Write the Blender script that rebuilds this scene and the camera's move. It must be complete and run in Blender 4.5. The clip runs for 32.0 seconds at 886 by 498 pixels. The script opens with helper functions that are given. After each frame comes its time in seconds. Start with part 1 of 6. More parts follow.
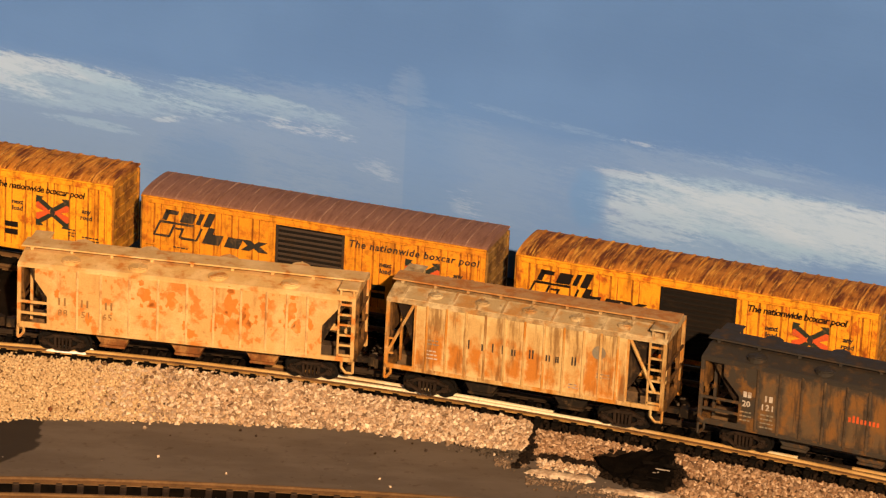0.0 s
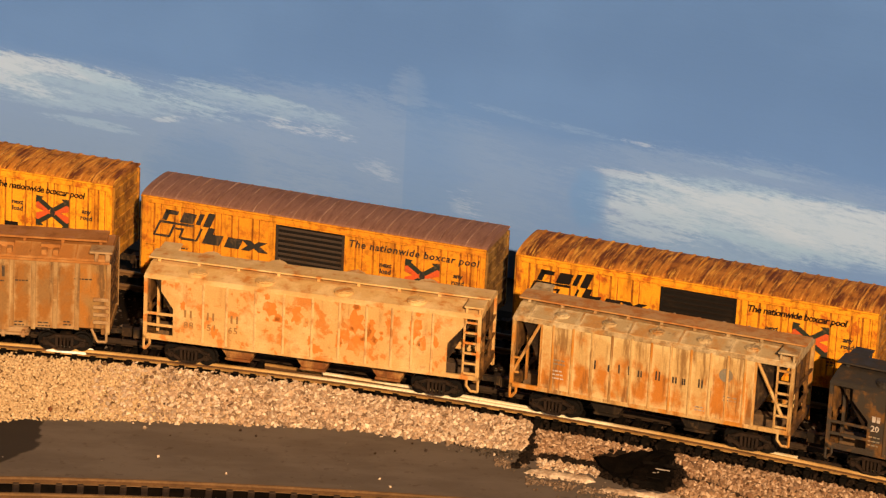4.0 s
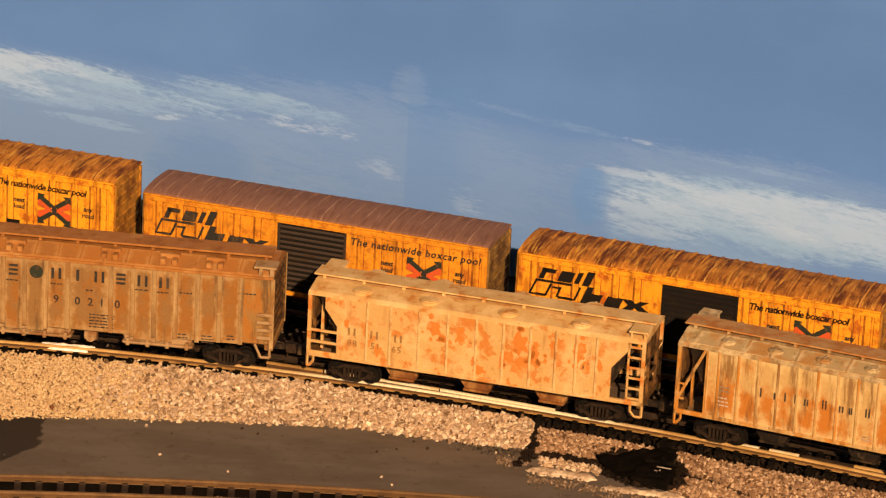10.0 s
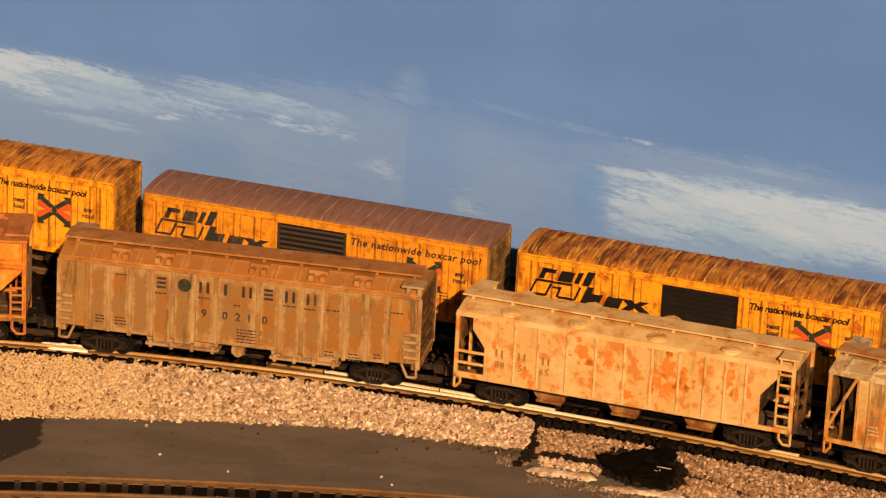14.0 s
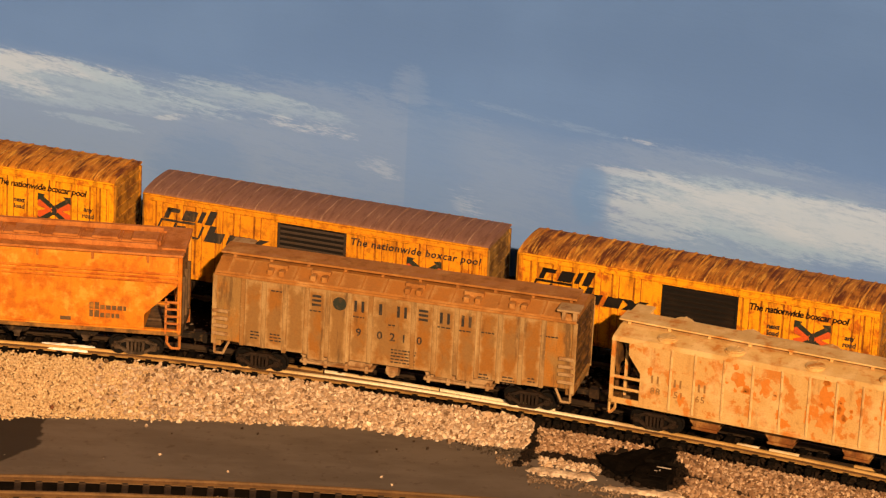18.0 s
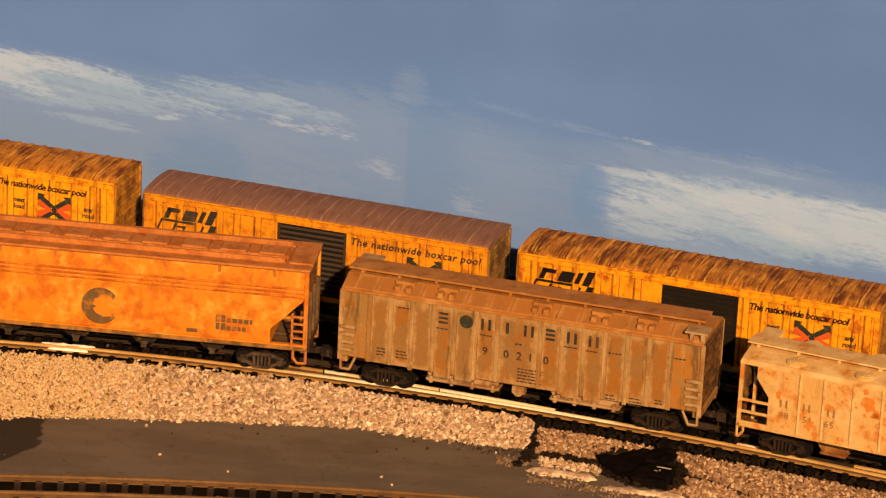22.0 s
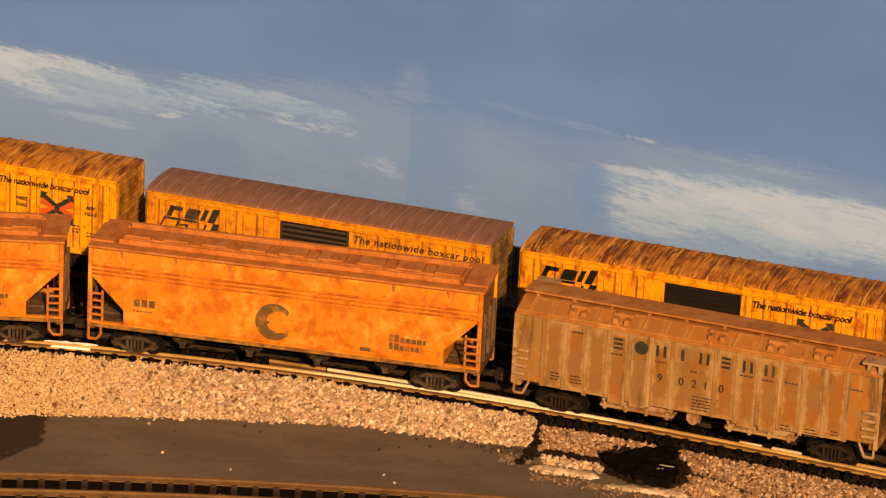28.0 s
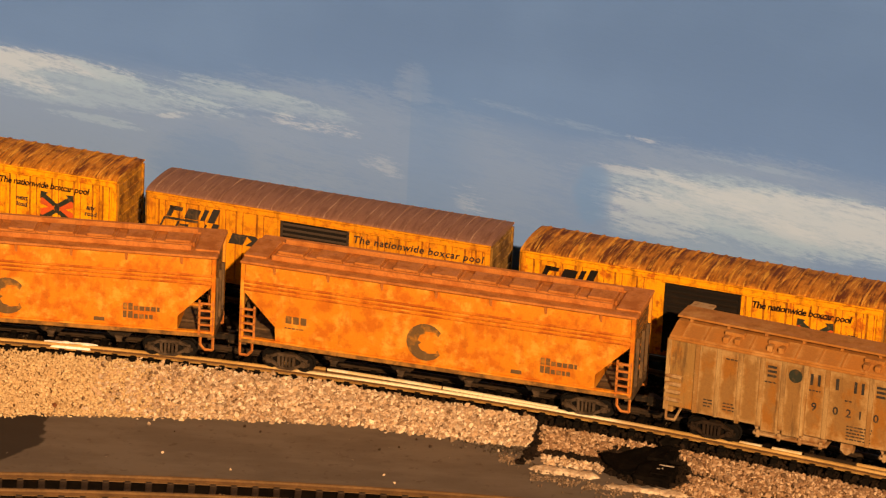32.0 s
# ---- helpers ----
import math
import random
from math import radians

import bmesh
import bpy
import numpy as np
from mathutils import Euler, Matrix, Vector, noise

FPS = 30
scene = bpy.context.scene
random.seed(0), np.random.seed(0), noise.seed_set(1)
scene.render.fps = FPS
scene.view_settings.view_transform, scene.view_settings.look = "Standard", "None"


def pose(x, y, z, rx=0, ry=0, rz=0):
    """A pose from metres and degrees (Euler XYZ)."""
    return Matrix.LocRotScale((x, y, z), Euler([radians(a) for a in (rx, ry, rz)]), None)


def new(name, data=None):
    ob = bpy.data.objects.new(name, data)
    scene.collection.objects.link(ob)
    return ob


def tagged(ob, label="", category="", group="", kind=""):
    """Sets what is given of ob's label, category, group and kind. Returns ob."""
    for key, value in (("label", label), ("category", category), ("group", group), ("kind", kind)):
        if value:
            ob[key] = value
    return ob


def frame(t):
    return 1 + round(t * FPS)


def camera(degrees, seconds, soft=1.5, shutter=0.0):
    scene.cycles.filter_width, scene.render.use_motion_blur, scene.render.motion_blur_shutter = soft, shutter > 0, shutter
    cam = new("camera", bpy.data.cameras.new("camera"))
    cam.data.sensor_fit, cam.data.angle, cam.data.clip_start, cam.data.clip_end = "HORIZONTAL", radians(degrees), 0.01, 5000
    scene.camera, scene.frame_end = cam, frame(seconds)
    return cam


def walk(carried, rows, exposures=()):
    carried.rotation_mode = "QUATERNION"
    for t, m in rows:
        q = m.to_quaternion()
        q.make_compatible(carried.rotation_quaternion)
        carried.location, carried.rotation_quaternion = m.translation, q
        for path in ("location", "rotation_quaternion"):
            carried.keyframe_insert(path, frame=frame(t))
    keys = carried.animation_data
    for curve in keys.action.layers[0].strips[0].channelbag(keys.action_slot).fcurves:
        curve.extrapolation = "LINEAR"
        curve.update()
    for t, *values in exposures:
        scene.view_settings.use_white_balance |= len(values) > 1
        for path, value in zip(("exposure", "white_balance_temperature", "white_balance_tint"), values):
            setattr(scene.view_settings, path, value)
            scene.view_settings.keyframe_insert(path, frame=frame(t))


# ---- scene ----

# ---------------------------------------------------------------- camera
FOV = 12.127
cam = camera(FOV, 32.0, soft=1.3)
EYE = (0.0, 0.0, 0.4124)


def aim(pan, dip, roll):
    """Camera pose from small pan (right) and dip (down) angles in degrees."""
    m = Matrix.Translation(EYE) @ Euler((radians(90 - dip), 0, radians(-pan))).to_matrix().to_4x4()
    return m @ pose(0, 0, 0, 0, 0, roll)


A = aim(0.0233, 20.528, 2.944)
B = aim(0.0, 20.556, 2.944)
C = aim(-0.0373, 20.585, 2.944)
walk(cam, [(0, A), (3.5, A), (4.0, A), (5.2, B), (5.5, B), (24.5, B), (24.75, B), (25.25, C), (25.5, C), (32, C)],
     [(0, 0.68, 6000, 11.5), (3.5, 0.67, 6000, 11.5), (6, 0.64, 6220, 12.5), (7.5, 0.64, 5950, 12), (12, 0.63, 5980, 12.5), (14, 0.62, 6200, 13.5),
      (18, 0.60, 6620, 15), (24.5, 0.59, 6780, 16), (25.5, 0.59, 6850, 16), (32, 0.59, 6920, 15.5)])


# ---------------------------------------------------------------- light
SUN_TO = Vector((-0.186, 1.102, -0.55)).normalized()
sun = new("sun", bpy.data.lights.new("sun", "SUN"))
sun.data.energy, sun.data.angle, sun.data.color = 4.25, radians(0.8), (1.0, 0.628, 0.325)
sun.rotation_mode = "QUATERNION"
sun.rotation_quaternion = SUN_TO.to_track_quat("-Z", "Y")

world = bpy.data.worlds.new("world")
scene.world = world
world.use_nodes = True
wn = world.node_tree.nodes
sky = wn.new("ShaderNodeTexSky")
sky.sky_type, sky.sun_disc = "NISHITA", False
sky.sun_elevation = math.asin(-SUN_TO.z)
sky.sun_rotation = math.atan2(-SUN_TO.x, -SUN_TO.y)
world.node_tree.links.new(sky.outputs[0], wn["Background"].inputs[0])
wn["Background"].inputs[1].default_value = 0.04

# ---------------------------------------------------------------- materials


class Mat:
    """A small builder of node materials in object space, metres."""

    def __init__(self, name, rough=0.7, metal=0.0):
        self.m = bpy.data.materials.new(name)
        self.m.use_nodes = True
        self.t = self.m.node_tree
        self.b = self.t.nodes["Principled BSDF"]
        self.b.inputs["Roughness"].default_value = rough
        self.b.inputs["Metallic"].default_value = metal
        self.b.inputs["Specular IOR Level"].default_value = 0.12
        self.co = self.t.nodes.new("ShaderNodeTexCoord").outputs["Object"]

    def n(self, kind, **values):
        node = self.t.nodes.new(kind)
        for k, v in values.items():
            node.inputs[k].default_value = v
        return node

    def link(self, a, b):
        self.t.links.new(a, b)

    def noise(self, scale, detail=4.0, rough=0.6, stretch=(1, 1, 1), shift=(0, 0, 0)):
        mp = self.n("ShaderNodeMapping")
        mp.inputs["Scale"].default_value = stretch
        mp.inputs["Location"].default_value = shift
        self.link(self.co, mp.inputs["Vector"])
        t = self.n("ShaderNodeTexNoise", Scale=scale, Detail=detail, Roughness=rough)
        self.link(mp.outputs[0], t.inputs["Vector"])
        return t.outputs[0]

    def ramp(self, value, lo, hi, a=0.0, b=1.0):
        r = self.n("ShaderNodeMapRange")
        r.interpolation_type = "SMOOTHSTEP"
        for k, v in zip(("From Min", "From Max", "To Min", "To Max"), (lo, hi, a, b)):
            r.inputs[k].default_value = v
        self.link(value, r.inputs["Value"])
        return r.outputs[0]

    def math(self, op, a, b):
        r = self.n("ShaderNodeMath")
        r.operation = op
        for k, v in ((0, a), (1, b)):
            if isinstance(v, (int, float)):
                r.inputs[k].default_value = v
            else:
                self.link(v, r.inputs[k])
        return r.outputs[0]

    def mix(self, fac, a, b, blend="MIX"):
        r = self.n("ShaderNodeMix")
        r.data_type, r.blend_type = "RGBA", blend
        for k, v in ((0, fac), (6, a), (7, b)):
            if isinstance(v, (int, float)):
                r.inputs[k].default_value = v
            elif isinstance(v, tuple):
                r.inputs[k].default_value = (*v, 1)
            else:
                self.link(v, r.inputs[k])
        return r.outputs[2]

    def color(self, c):
        if isinstance(c, tuple):
            self.b.inputs["Base Color"].default_value = (*c, 1)
        else:
            self.link(c, self.b.inputs["Base Color"])

    def bump(self, value, depth, strength=0.6):
        r = self.n("ShaderNodeBump", Strength=strength, Distance=depth)
        self.link(value, r.inputs["Height"])
        self.link(r.outputs[0], self.b.inputs["Normal"])

    def axis(self, k):
        r = self.n("ShaderNodeSeparateXYZ")
        self.link(self.co, r.inputs[0])
        return r.outputs[k]


def paint(name, base, rust, rust_at=0.6, soft=0.1, streak=(0.2, 0.12, 0.05), streak_at=0.62, grain=0.25, rough=0.62,
          patch=230.0, shift=0.0, dust=None, dust_at=0.6, dust_scale=150.0):
    """Weathered model paint: rust patches, vertical streaks, dust and fine mottling."""
    k = Mat(name, rough)
    big = k.noise(patch, 5, 0.62, shift=(shift, shift, shift))
    c = k.mix(k.ramp(big, rust_at - soft, rust_at + soft), base, rust)
    if dust:
        c = k.mix(k.ramp(k.noise(dust_scale, 4, 0.6, shift=(shift + 3, 1, 2)), dust_at - 0.12, dust_at + 0.12), c, dust)
    c = k.mix(k.ramp(k.noise(560, 4, 0.66, shift=(0, shift, 1)), streak_at - 0.07, streak_at + 0.12, 0, 0.5), c, streak)
    st = k.noise(420, 4, 0.62, stretch=(1, 1, 0.16), shift=(shift, 0, 0))
    c = k.mix(k.ramp(st, streak_at - 0.08, streak_at + 0.14, 0, 0.6), c, streak)
    fine = k.noise(2600, 3, 0.7)
    c = k.mix(k.ramp(fine, 0.3, 0.75, 0, grain), c, (0.02, 0.015, 0.01))
    k.color(c)
    k.link(k.ramp(big, 0.3, 0.7, rough - 0.08, rough + 0.2), k.b.inputs["Roughness"])
    k.bump(k.noise(3000, 3, 0.7), 0.00006, 0.5)
    return k.m


def streaked_paint(name, base, pale, rust, dark, shift=0.0, rough=0.68):
    """Hopper paint washed in downward runs of pale dust, orange rust and dark grime."""
    k = Mat(name, rough)
    big = k.noise(130, 4, 0.6, stretch=(1, 1, 0.55), shift=(shift, 0, shift))
    c = k.mix(k.ramp(big, 0.42, 0.60), base, rust)
    c = k.mix(k.ramp(k.noise(300, 5, 0.6, stretch=(1, 1, 0.13), shift=(shift + 2, 0, 0)), 0.50, 0.68, 0, 0.8), c, pale)
    c = k.mix(k.ramp(k.noise(420, 5, 0.66, stretch=(1, 1, 0.15), shift=(shift + 5, 0, 0)), 0.50, 0.66, 0, 0.85), c, dark)
    c = k.mix(k.ramp(k.noise(620, 4, 0.66, shift=(0, shift, 1)), 0.58, 0.74, 0, 0.6), c, pale)
    c = k.mix(k.ramp(k.noise(2600, 3, 0.7), 0.3, 0.75, 0, 0.25), c, (0.02, 0.015, 0.01))
    k.color(c)
    k.link(k.ramp(big, 0.3, 0.7, rough - 0.08, rough + 0.15), k.b.inputs["Roughness"])
    k.bump(k.noise(3000, 3, 0.7), 0.00006, 0.5)
    return k.m


def panel_paint(name, base, chalk, rust, dark, shift, low=0.0, vary=0.2, runs=0.54):
    """Pressed panel rubbed pale along its own edges, rusty in the middle, with downward runs of grime."""
    k = Mat(name, 0.7)
    g = k.t.nodes.new("ShaderNodeTexCoord").outputs["Generated"]
    q = k.n("ShaderNodeSeparateXYZ")
    k.link(g, q.inputs[0])
    info = k.n("ShaderNodeObjectInfo").outputs["Random"]
    def rim(v):
        return k.math("MINIMUM", v, k.math("SUBTRACT", 1.0, v))
    d = k.math("MINIMUM", k.math("MULTIPLY", rim(q.outputs[0]), 1.0), k.math("MULTIPLY", rim(q.outputs[2]), 1.6))
    d = k.math("ADD", d, k.math("MULTIPLY", k.math("SUBTRACT", k.noise(360, 4, 0.65, shift=(shift, 0, 0)), 0.5), 0.75))
    heart = k.math("ADD", k.math("MULTIPLY", k.math("SUBTRACT", info, 0.5), vary), k.math("MULTIPLY", k.math("SUBTRACT", 0.5, q.outputs[2]), low))
    c = k.mix(k.ramp(k.math("ADD", k.noise(170, 5, 0.65, stretch=(1, 1, 0.7), shift=(0, shift, 0)), heart), 0.40, 0.60), base, rust)
    c = k.mix(k.ramp(d, 0.22, -0.06, 0, 0.9), c, chalk)
    c = k.mix(k.ramp(k.noise(420, 5, 0.66, stretch=(1, 1, 0.13), shift=(shift + 5, 0, 0)), runs, runs + 0.16, 0, 0.75), c, dark)
    c = k.mix(k.ramp(k.noise(2600, 3, 0.7), 0.3, 0.75, 0, 0.2), c, (0.02, 0.015, 0.01))
    k.color(c)
    k.bump(k.noise(3000, 3, 0.7), 0.00006, 0.5)
    return k.m


def roof_paint(name, base, dark, pale, at=0.5, pale_at=0.6, scale=1100.0, blotch=0.25):
    """Roof paint dry-brushed across the roof, in streaks that run from eave to eave."""
    k = Mat(name, 0.72)
    wide = k.noise(90 if blotch < 0.3 else 190, 5, 0.62)
    st = k.noise(scale, 4, 0.7, stretch=(1, 0.09, 0.3))
    c = k.mix(k.ramp(k.math("ADD", k.math("MULTIPLY", st, 1 - blotch), k.math("MULTIPLY", wide, blotch)), at - 0.08, at + 0.08), dark, base)
    c = k.mix(k.ramp(k.noise(1500, 3, 0.7, stretch=(1, 0.07, 0.3), shift=(4, 0, 0)), pale_at - 0.06, pale_at + 0.1, 0, 0.8), c, pale)
    c = k.mix(k.ramp(k.noise(2600, 3, 0.7), 0.35, 0.75, 0, 0.35), c, tuple(v * 0.4 for v in dark))
    k.color(c)
    k.bump(st, 0.0002, 0.6)
    return k.m


YELLOW = paint("weathered_yellow_paint", (0.76, 0.30, 0.010), (0.44, 0.14, 0.010), 0.60, 0.10, (0.20, 0.070, 0.008), 0.57)
YELLOW_RIB = paint("brown_wash_and_rib_shade", (0.52, 0.18, 0.010), (0.24, 0.07, 0.008), 0.52, 0.10, (0.11, 0.035, 0.006), 0.55)
END_YELLOW = paint("grimy_yellow_end_paint", (0.50, 0.22, 0.016), (0.24, 0.09, 0.012), 0.54, 0.10, (0.10, 0.04, 0.010), 0.55)
END_OLIVE = paint("olive_brown_end_paint", (0.30, 0.165, 0.035), (0.13, 0.065, 0.018), 0.52, 0.10, (0.07, 0.035, 0.012), 0.56)
YELLOW_OLD = paint("rust_streaked_yellow_paint", (0.92, 0.39, 0.008), (0.50, 0.13, 0.008), 0.62, 0.07, (0.18, 0.045, 0.006), 0.56, shift=2.0)
# Third wagon: more rust, and the base dimmed for weaker light there.
YELLOW_DIM = paint("dimmed_rusty_yellow_paint", (0.86, 0.355, 0.008), (0.46, 0.12, 0.008), 0.59, 0.06, (0.17, 0.042, 0.006), 0.565, shift=11.0)
ROOF_BROWN = roof_paint("brown_roof_paint", (0.245, 0.125, 0.082), (0.185, 0.092, 0.060), (0.40, 0.24, 0.155), 0.47, 0.66)
# Paler brown paints the sunlit flanks onto the roof ribs.
ROOF_BROWN_RIB = roof_paint("lit_brown_roof_rib", (0.30, 0.165, 0.108), (0.19, 0.095, 0.062), (0.46, 0.29, 0.19), 0.47, 0.58)
ROOF_RUST = roof_paint("rusty_yellow_roof_paint", (0.56, 0.215, 0.020), (0.13, 0.036, 0.009), (0.82, 0.42, 0.05), 0.495, 0.57, 430.0, 0.34)
# Roof of the third wagon, rusty and dimmed the same way.
ROOF_DIM = roof_paint("dimmed_rusty_roof_paint", (0.50, 0.19, 0.020), (0.12, 0.034, 0.009), (0.78, 0.40, 0.05), 0.51, 0.58, 430.0, 0.34)
ROOF_RIB = roof_paint("pale_rust_roof_rib", (0.60, 0.25, 0.030), (0.22, 0.08, 0.016), (0.80, 0.43, 0.08), 0.49, 0.58, 520.0, 0.5)
# Wagon ends take a darker brown than the sides.
DARK_END = paint("dark_brown_end_paint", (0.20, 0.095, 0.022), (0.07, 0.035, 0.014), 0.52, 0.12, (0.035, 0.02, 0.01), 0.55)
CREAM = paint("faded_cream_paint", (0.58, 0.35, 0.115), (0.54, 0.20, 0.034), 0.548, 0.028, (0.30, 0.115, 0.022), 0.64,
              0.22, patch=200, shift=5.0, dust=(0.66, 0.44, 0.18), dust_at=0.57)
CREAM_POST = paint("rubbed_cream_edge", (0.66, 0.44, 0.18), (0.45, 0.2, 0.05), 0.6, 0.1, (0.3, 0.13, 0.03), 0.6, 0.2)
# Slope sheets: the open ends' shade is put into a near-black colour.
SLOPE = paint("slope_sheet_shade_paint", (0.016, 0.010, 0.006), (0.05, 0.025, 0.010), 0.62, 0.1)
CREAM_ROOF = paint("dusty_cream_roof", (0.60, 0.375, 0.13), (0.48, 0.19, 0.035), 0.58, 0.08, (0.38, 0.19, 0.06), 0.67, 0.12, dust=(0.72, 0.49, 0.21), dust_at=0.56)
RUSTY = streaked_paint("rust_washed_beige_paint", (0.52, 0.33, 0.115), (0.66, 0.47, 0.20), (0.50, 0.20, 0.022), (0.20, 0.085, 0.02), 1.0)
RUSTY_ROOF = paint("grey_beige_roof", (0.43, 0.30, 0.135), (0.42, 0.19, 0.04), 0.55, 0.1, (0.17, 0.11, 0.05), 0.55, 0.25, dust=(0.60, 0.46, 0.24), dust_at=0.56)
TAN = streaked_paint("tan_brown_weathered_paint", (0.29, 0.165, 0.050), (0.44, 0.28, 0.105), (0.36, 0.145, 0.022), (0.13, 0.07, 0.026), 7.0)
TAN_PANEL = panel_paint("rubbed_tan_panel_paint", (0.250, 0.132, 0.040), (0.40, 0.250, 0.098), (0.285, 0.118, 0.021), (0.10, 0.055, 0.022), 7.0)
ROOF_PANEL = panel_paint("grey_beige_roof_panel_paint", (0.42, 0.30, 0.14), (0.60, 0.46, 0.25), (0.42, 0.215, 0.06), (0.20, 0.13, 0.06), 9.0, 0.0, 0.15, 0.57)
TAN_ROOF_PANEL = panel_paint("dusty_brown_roof_panel_paint", (0.33, 0.14, 0.034), (0.44, 0.225, 0.07), (0.38, 0.15, 0.030), (0.22, 0.09, 0.024), 5.0, 0.0, 0.2, 0.62)
BOARD_RUST = paint("rust_dusted_board_paint", (0.46, 0.25, 0.080), (0.40, 0.155, 0.034), 0.52, 0.10, (0.26, 0.12, 0.035), 0.60, 0.2, shift=6.0)
BEIGE_PANEL = panel_paint("rubbed_beige_panel_paint", (0.54, 0.35, 0.125), (0.66, 0.47, 0.20), (0.48, 0.175, 0.022), (0.17, 0.075, 0.02), 2.0, 0.34, 0.10, 0.49)
SOOT_PANEL = panel_paint("rust_hearted_black_panel_paint", (0.110, 0.070, 0.034), (0.040, 0.035, 0.028), (0.190, 0.088, 0.023), (0.030, 0.025, 0.019), 4.0, 0.0, 0.1, 0.50)
TAN_ROOF = paint("brown_dusted_roof", (0.37, 0.152, 0.032), (0.27, 0.105, 0.024), 0.58, 0.1, (0.24, 0.095, 0.022), 0.64, 0.22, dust=(0.48, 0.24, 0.07), dust_at=0.62)
ORANGE = paint("faded_orange_paint", (0.63, 0.215, 0.013), (0.50, 0.138, 0.010), 0.54, 0.07, (0.36, 0.105, 0.009), 0.63,
               0.2, patch=240, shift=7.0, dust=(0.74, 0.34, 0.045), dust_at=0.60, dust_scale=260.0)
BEAD = paint("rust_streaked_orange_bead", (0.60, 0.19, 0.012), (0.40, 0.10, 0.009), 0.50, 0.10, (0.28, 0.07, 0.008), 0.55, shift=4.0)
ORANGE_SILL = paint("grimy_tan_orange_sill", (0.36, 0.17, 0.035), (0.15, 0.075, 0.022), 0.53, 0.10, (0.09, 0.05, 0.02), 0.56)
ORANGE_ROOF = paint("rust_brown_roof_paint", (0.52, 0.19, 0.042), (0.40, 0.13, 0.027), 0.55, 0.1, (0.22, 0.065, 0.016), 0.62, 0.3)
SOOT = paint("sooty_black_paint", (0.045, 0.037, 0.027), (0.150, 0.072, 0.020), 0.56, 0.07, (0.060, 0.030, 0.012), 0.58, 0.2,
             patch=260, shift=3.0)
SOOT_ROOF = paint("sooty_roof_paint", (0.036, 0.031, 0.025), (0.085, 0.050, 0.024), 0.60, 0.10, (0.055, 0.03, 0.014), 0.64)
SILL = paint("dark_grimy_frame", (0.14, 0.085, 0.04), (0.06, 0.04, 0.025), 0.5, 0.12)
TRUCK = paint("dusty_black_plastic", (0.012, 0.009, 0.006), (0.05, 0.027, 0.012), 0.60, 0.12)
TAN_POST = streaked_paint("rubbed_pale_tan_paint", (0.36, 0.225, 0.088), (0.52, 0.35, 0.15), (0.28, 0.14, 0.04), (0.17, 0.095, 0.036), 3.0)
PALE = paint("pale_chalky_frame", (0.40, 0.255, 0.115), (0.25, 0.12, 0.04), 0.55, 0.1)
BLACK = paint("matt_black", (0.008, 0.007, 0.006), (0.018, 0.013, 0.009), 0.6, 0.1, (0.014, 0.010, 0.007), 0.7, rough=0.75)
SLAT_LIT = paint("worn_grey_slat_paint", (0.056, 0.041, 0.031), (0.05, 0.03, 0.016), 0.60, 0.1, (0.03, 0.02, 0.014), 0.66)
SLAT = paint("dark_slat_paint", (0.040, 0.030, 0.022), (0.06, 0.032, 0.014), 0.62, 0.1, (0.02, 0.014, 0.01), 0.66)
RED = paint("faded_red_paint", (0.62, 0.10, 0.02), (0.35, 0.06, 0.015), 0.62, 0.1)
GREENBLACK = paint("faded_green_black_paint", (0.026, 0.032, 0.022), (0.12, 0.06, 0.02), 0.68, 0.08)
FADED_TAN = paint("rubbed_tan_lettering", (0.27, 0.145, 0.048), (0.48, 0.24, 0.06), 0.54, 0.08)
FADED = paint("faded_brown_lettering", (0.13, 0.075, 0.028), (0.36, 0.16, 0.025), 0.60, 0.08)
INK = paint("worn_black_lettering", (0.03, 0.028, 0.025), (0.25, 0.14, 0.05), 0.68, 0.08)
GREYINK = paint("grey_faded_lettering", (0.22, 0.19, 0.13), (0.42, 0.24, 0.10), 0.56, 0.1)
WHITEINK = paint("worn_white_lettering", (0.50, 0.44, 0.36), (0.2, 0.12, 0.07), 0.62, 0.1)


def simple(name, a, b, scale, rough=0.8, metal=0.0, bump=0.0001, fine=3000.0, gloss=0.12):
    k = Mat(name, rough, metal)
    k.b.inputs["Specular IOR Level"].default_value = gloss
    c = k.mix(k.ramp(k.noise(scale, 5, 0.65), 0.35, 0.65), a, b)
    c = k.mix(k.ramp(k.noise(fine, 2, 0.6), 0.3, 0.7, 0, 0.35), c, tuple(x * 0.45 for x in a))
    k.color(c)
    k.bump(k.noise(fine, 3, 0.7), bump, 0.6)
    return k.m


def stone_material(name, tones, fleck=(0.25, 0.14, 0.07)):
    k = Mat(name, 0.9)
    k.b.inputs["Specular IOR Level"].default_value = 0.03
    g = k.n("ShaderNodeNewGeometry")
    r = k.n("ShaderNodeValToRGB")
    e = r.color_ramp.elements
    e[0].position, e[1].position = 0.0, 1.0
    e[0].color, e[1].color = (*tones[0], 1), (*tones[-1], 1)
    for i, tone in enumerate(tones[1:-1]):
        e.new((i + 1) / (len(tones) - 1)).color = (*tone, 1)
    k.link(g.outputs["Random Per Island"], r.inputs[0])
    c = k.mix(k.ramp(k.noise(2500, 3, 0.6), 0.35, 0.7, 0, 0.4), r.outputs[0], fleck)
    k.color(c)
    k.bump(k.noise(5000, 2, 0.6), 0.00008, 0.6)
    return k.m


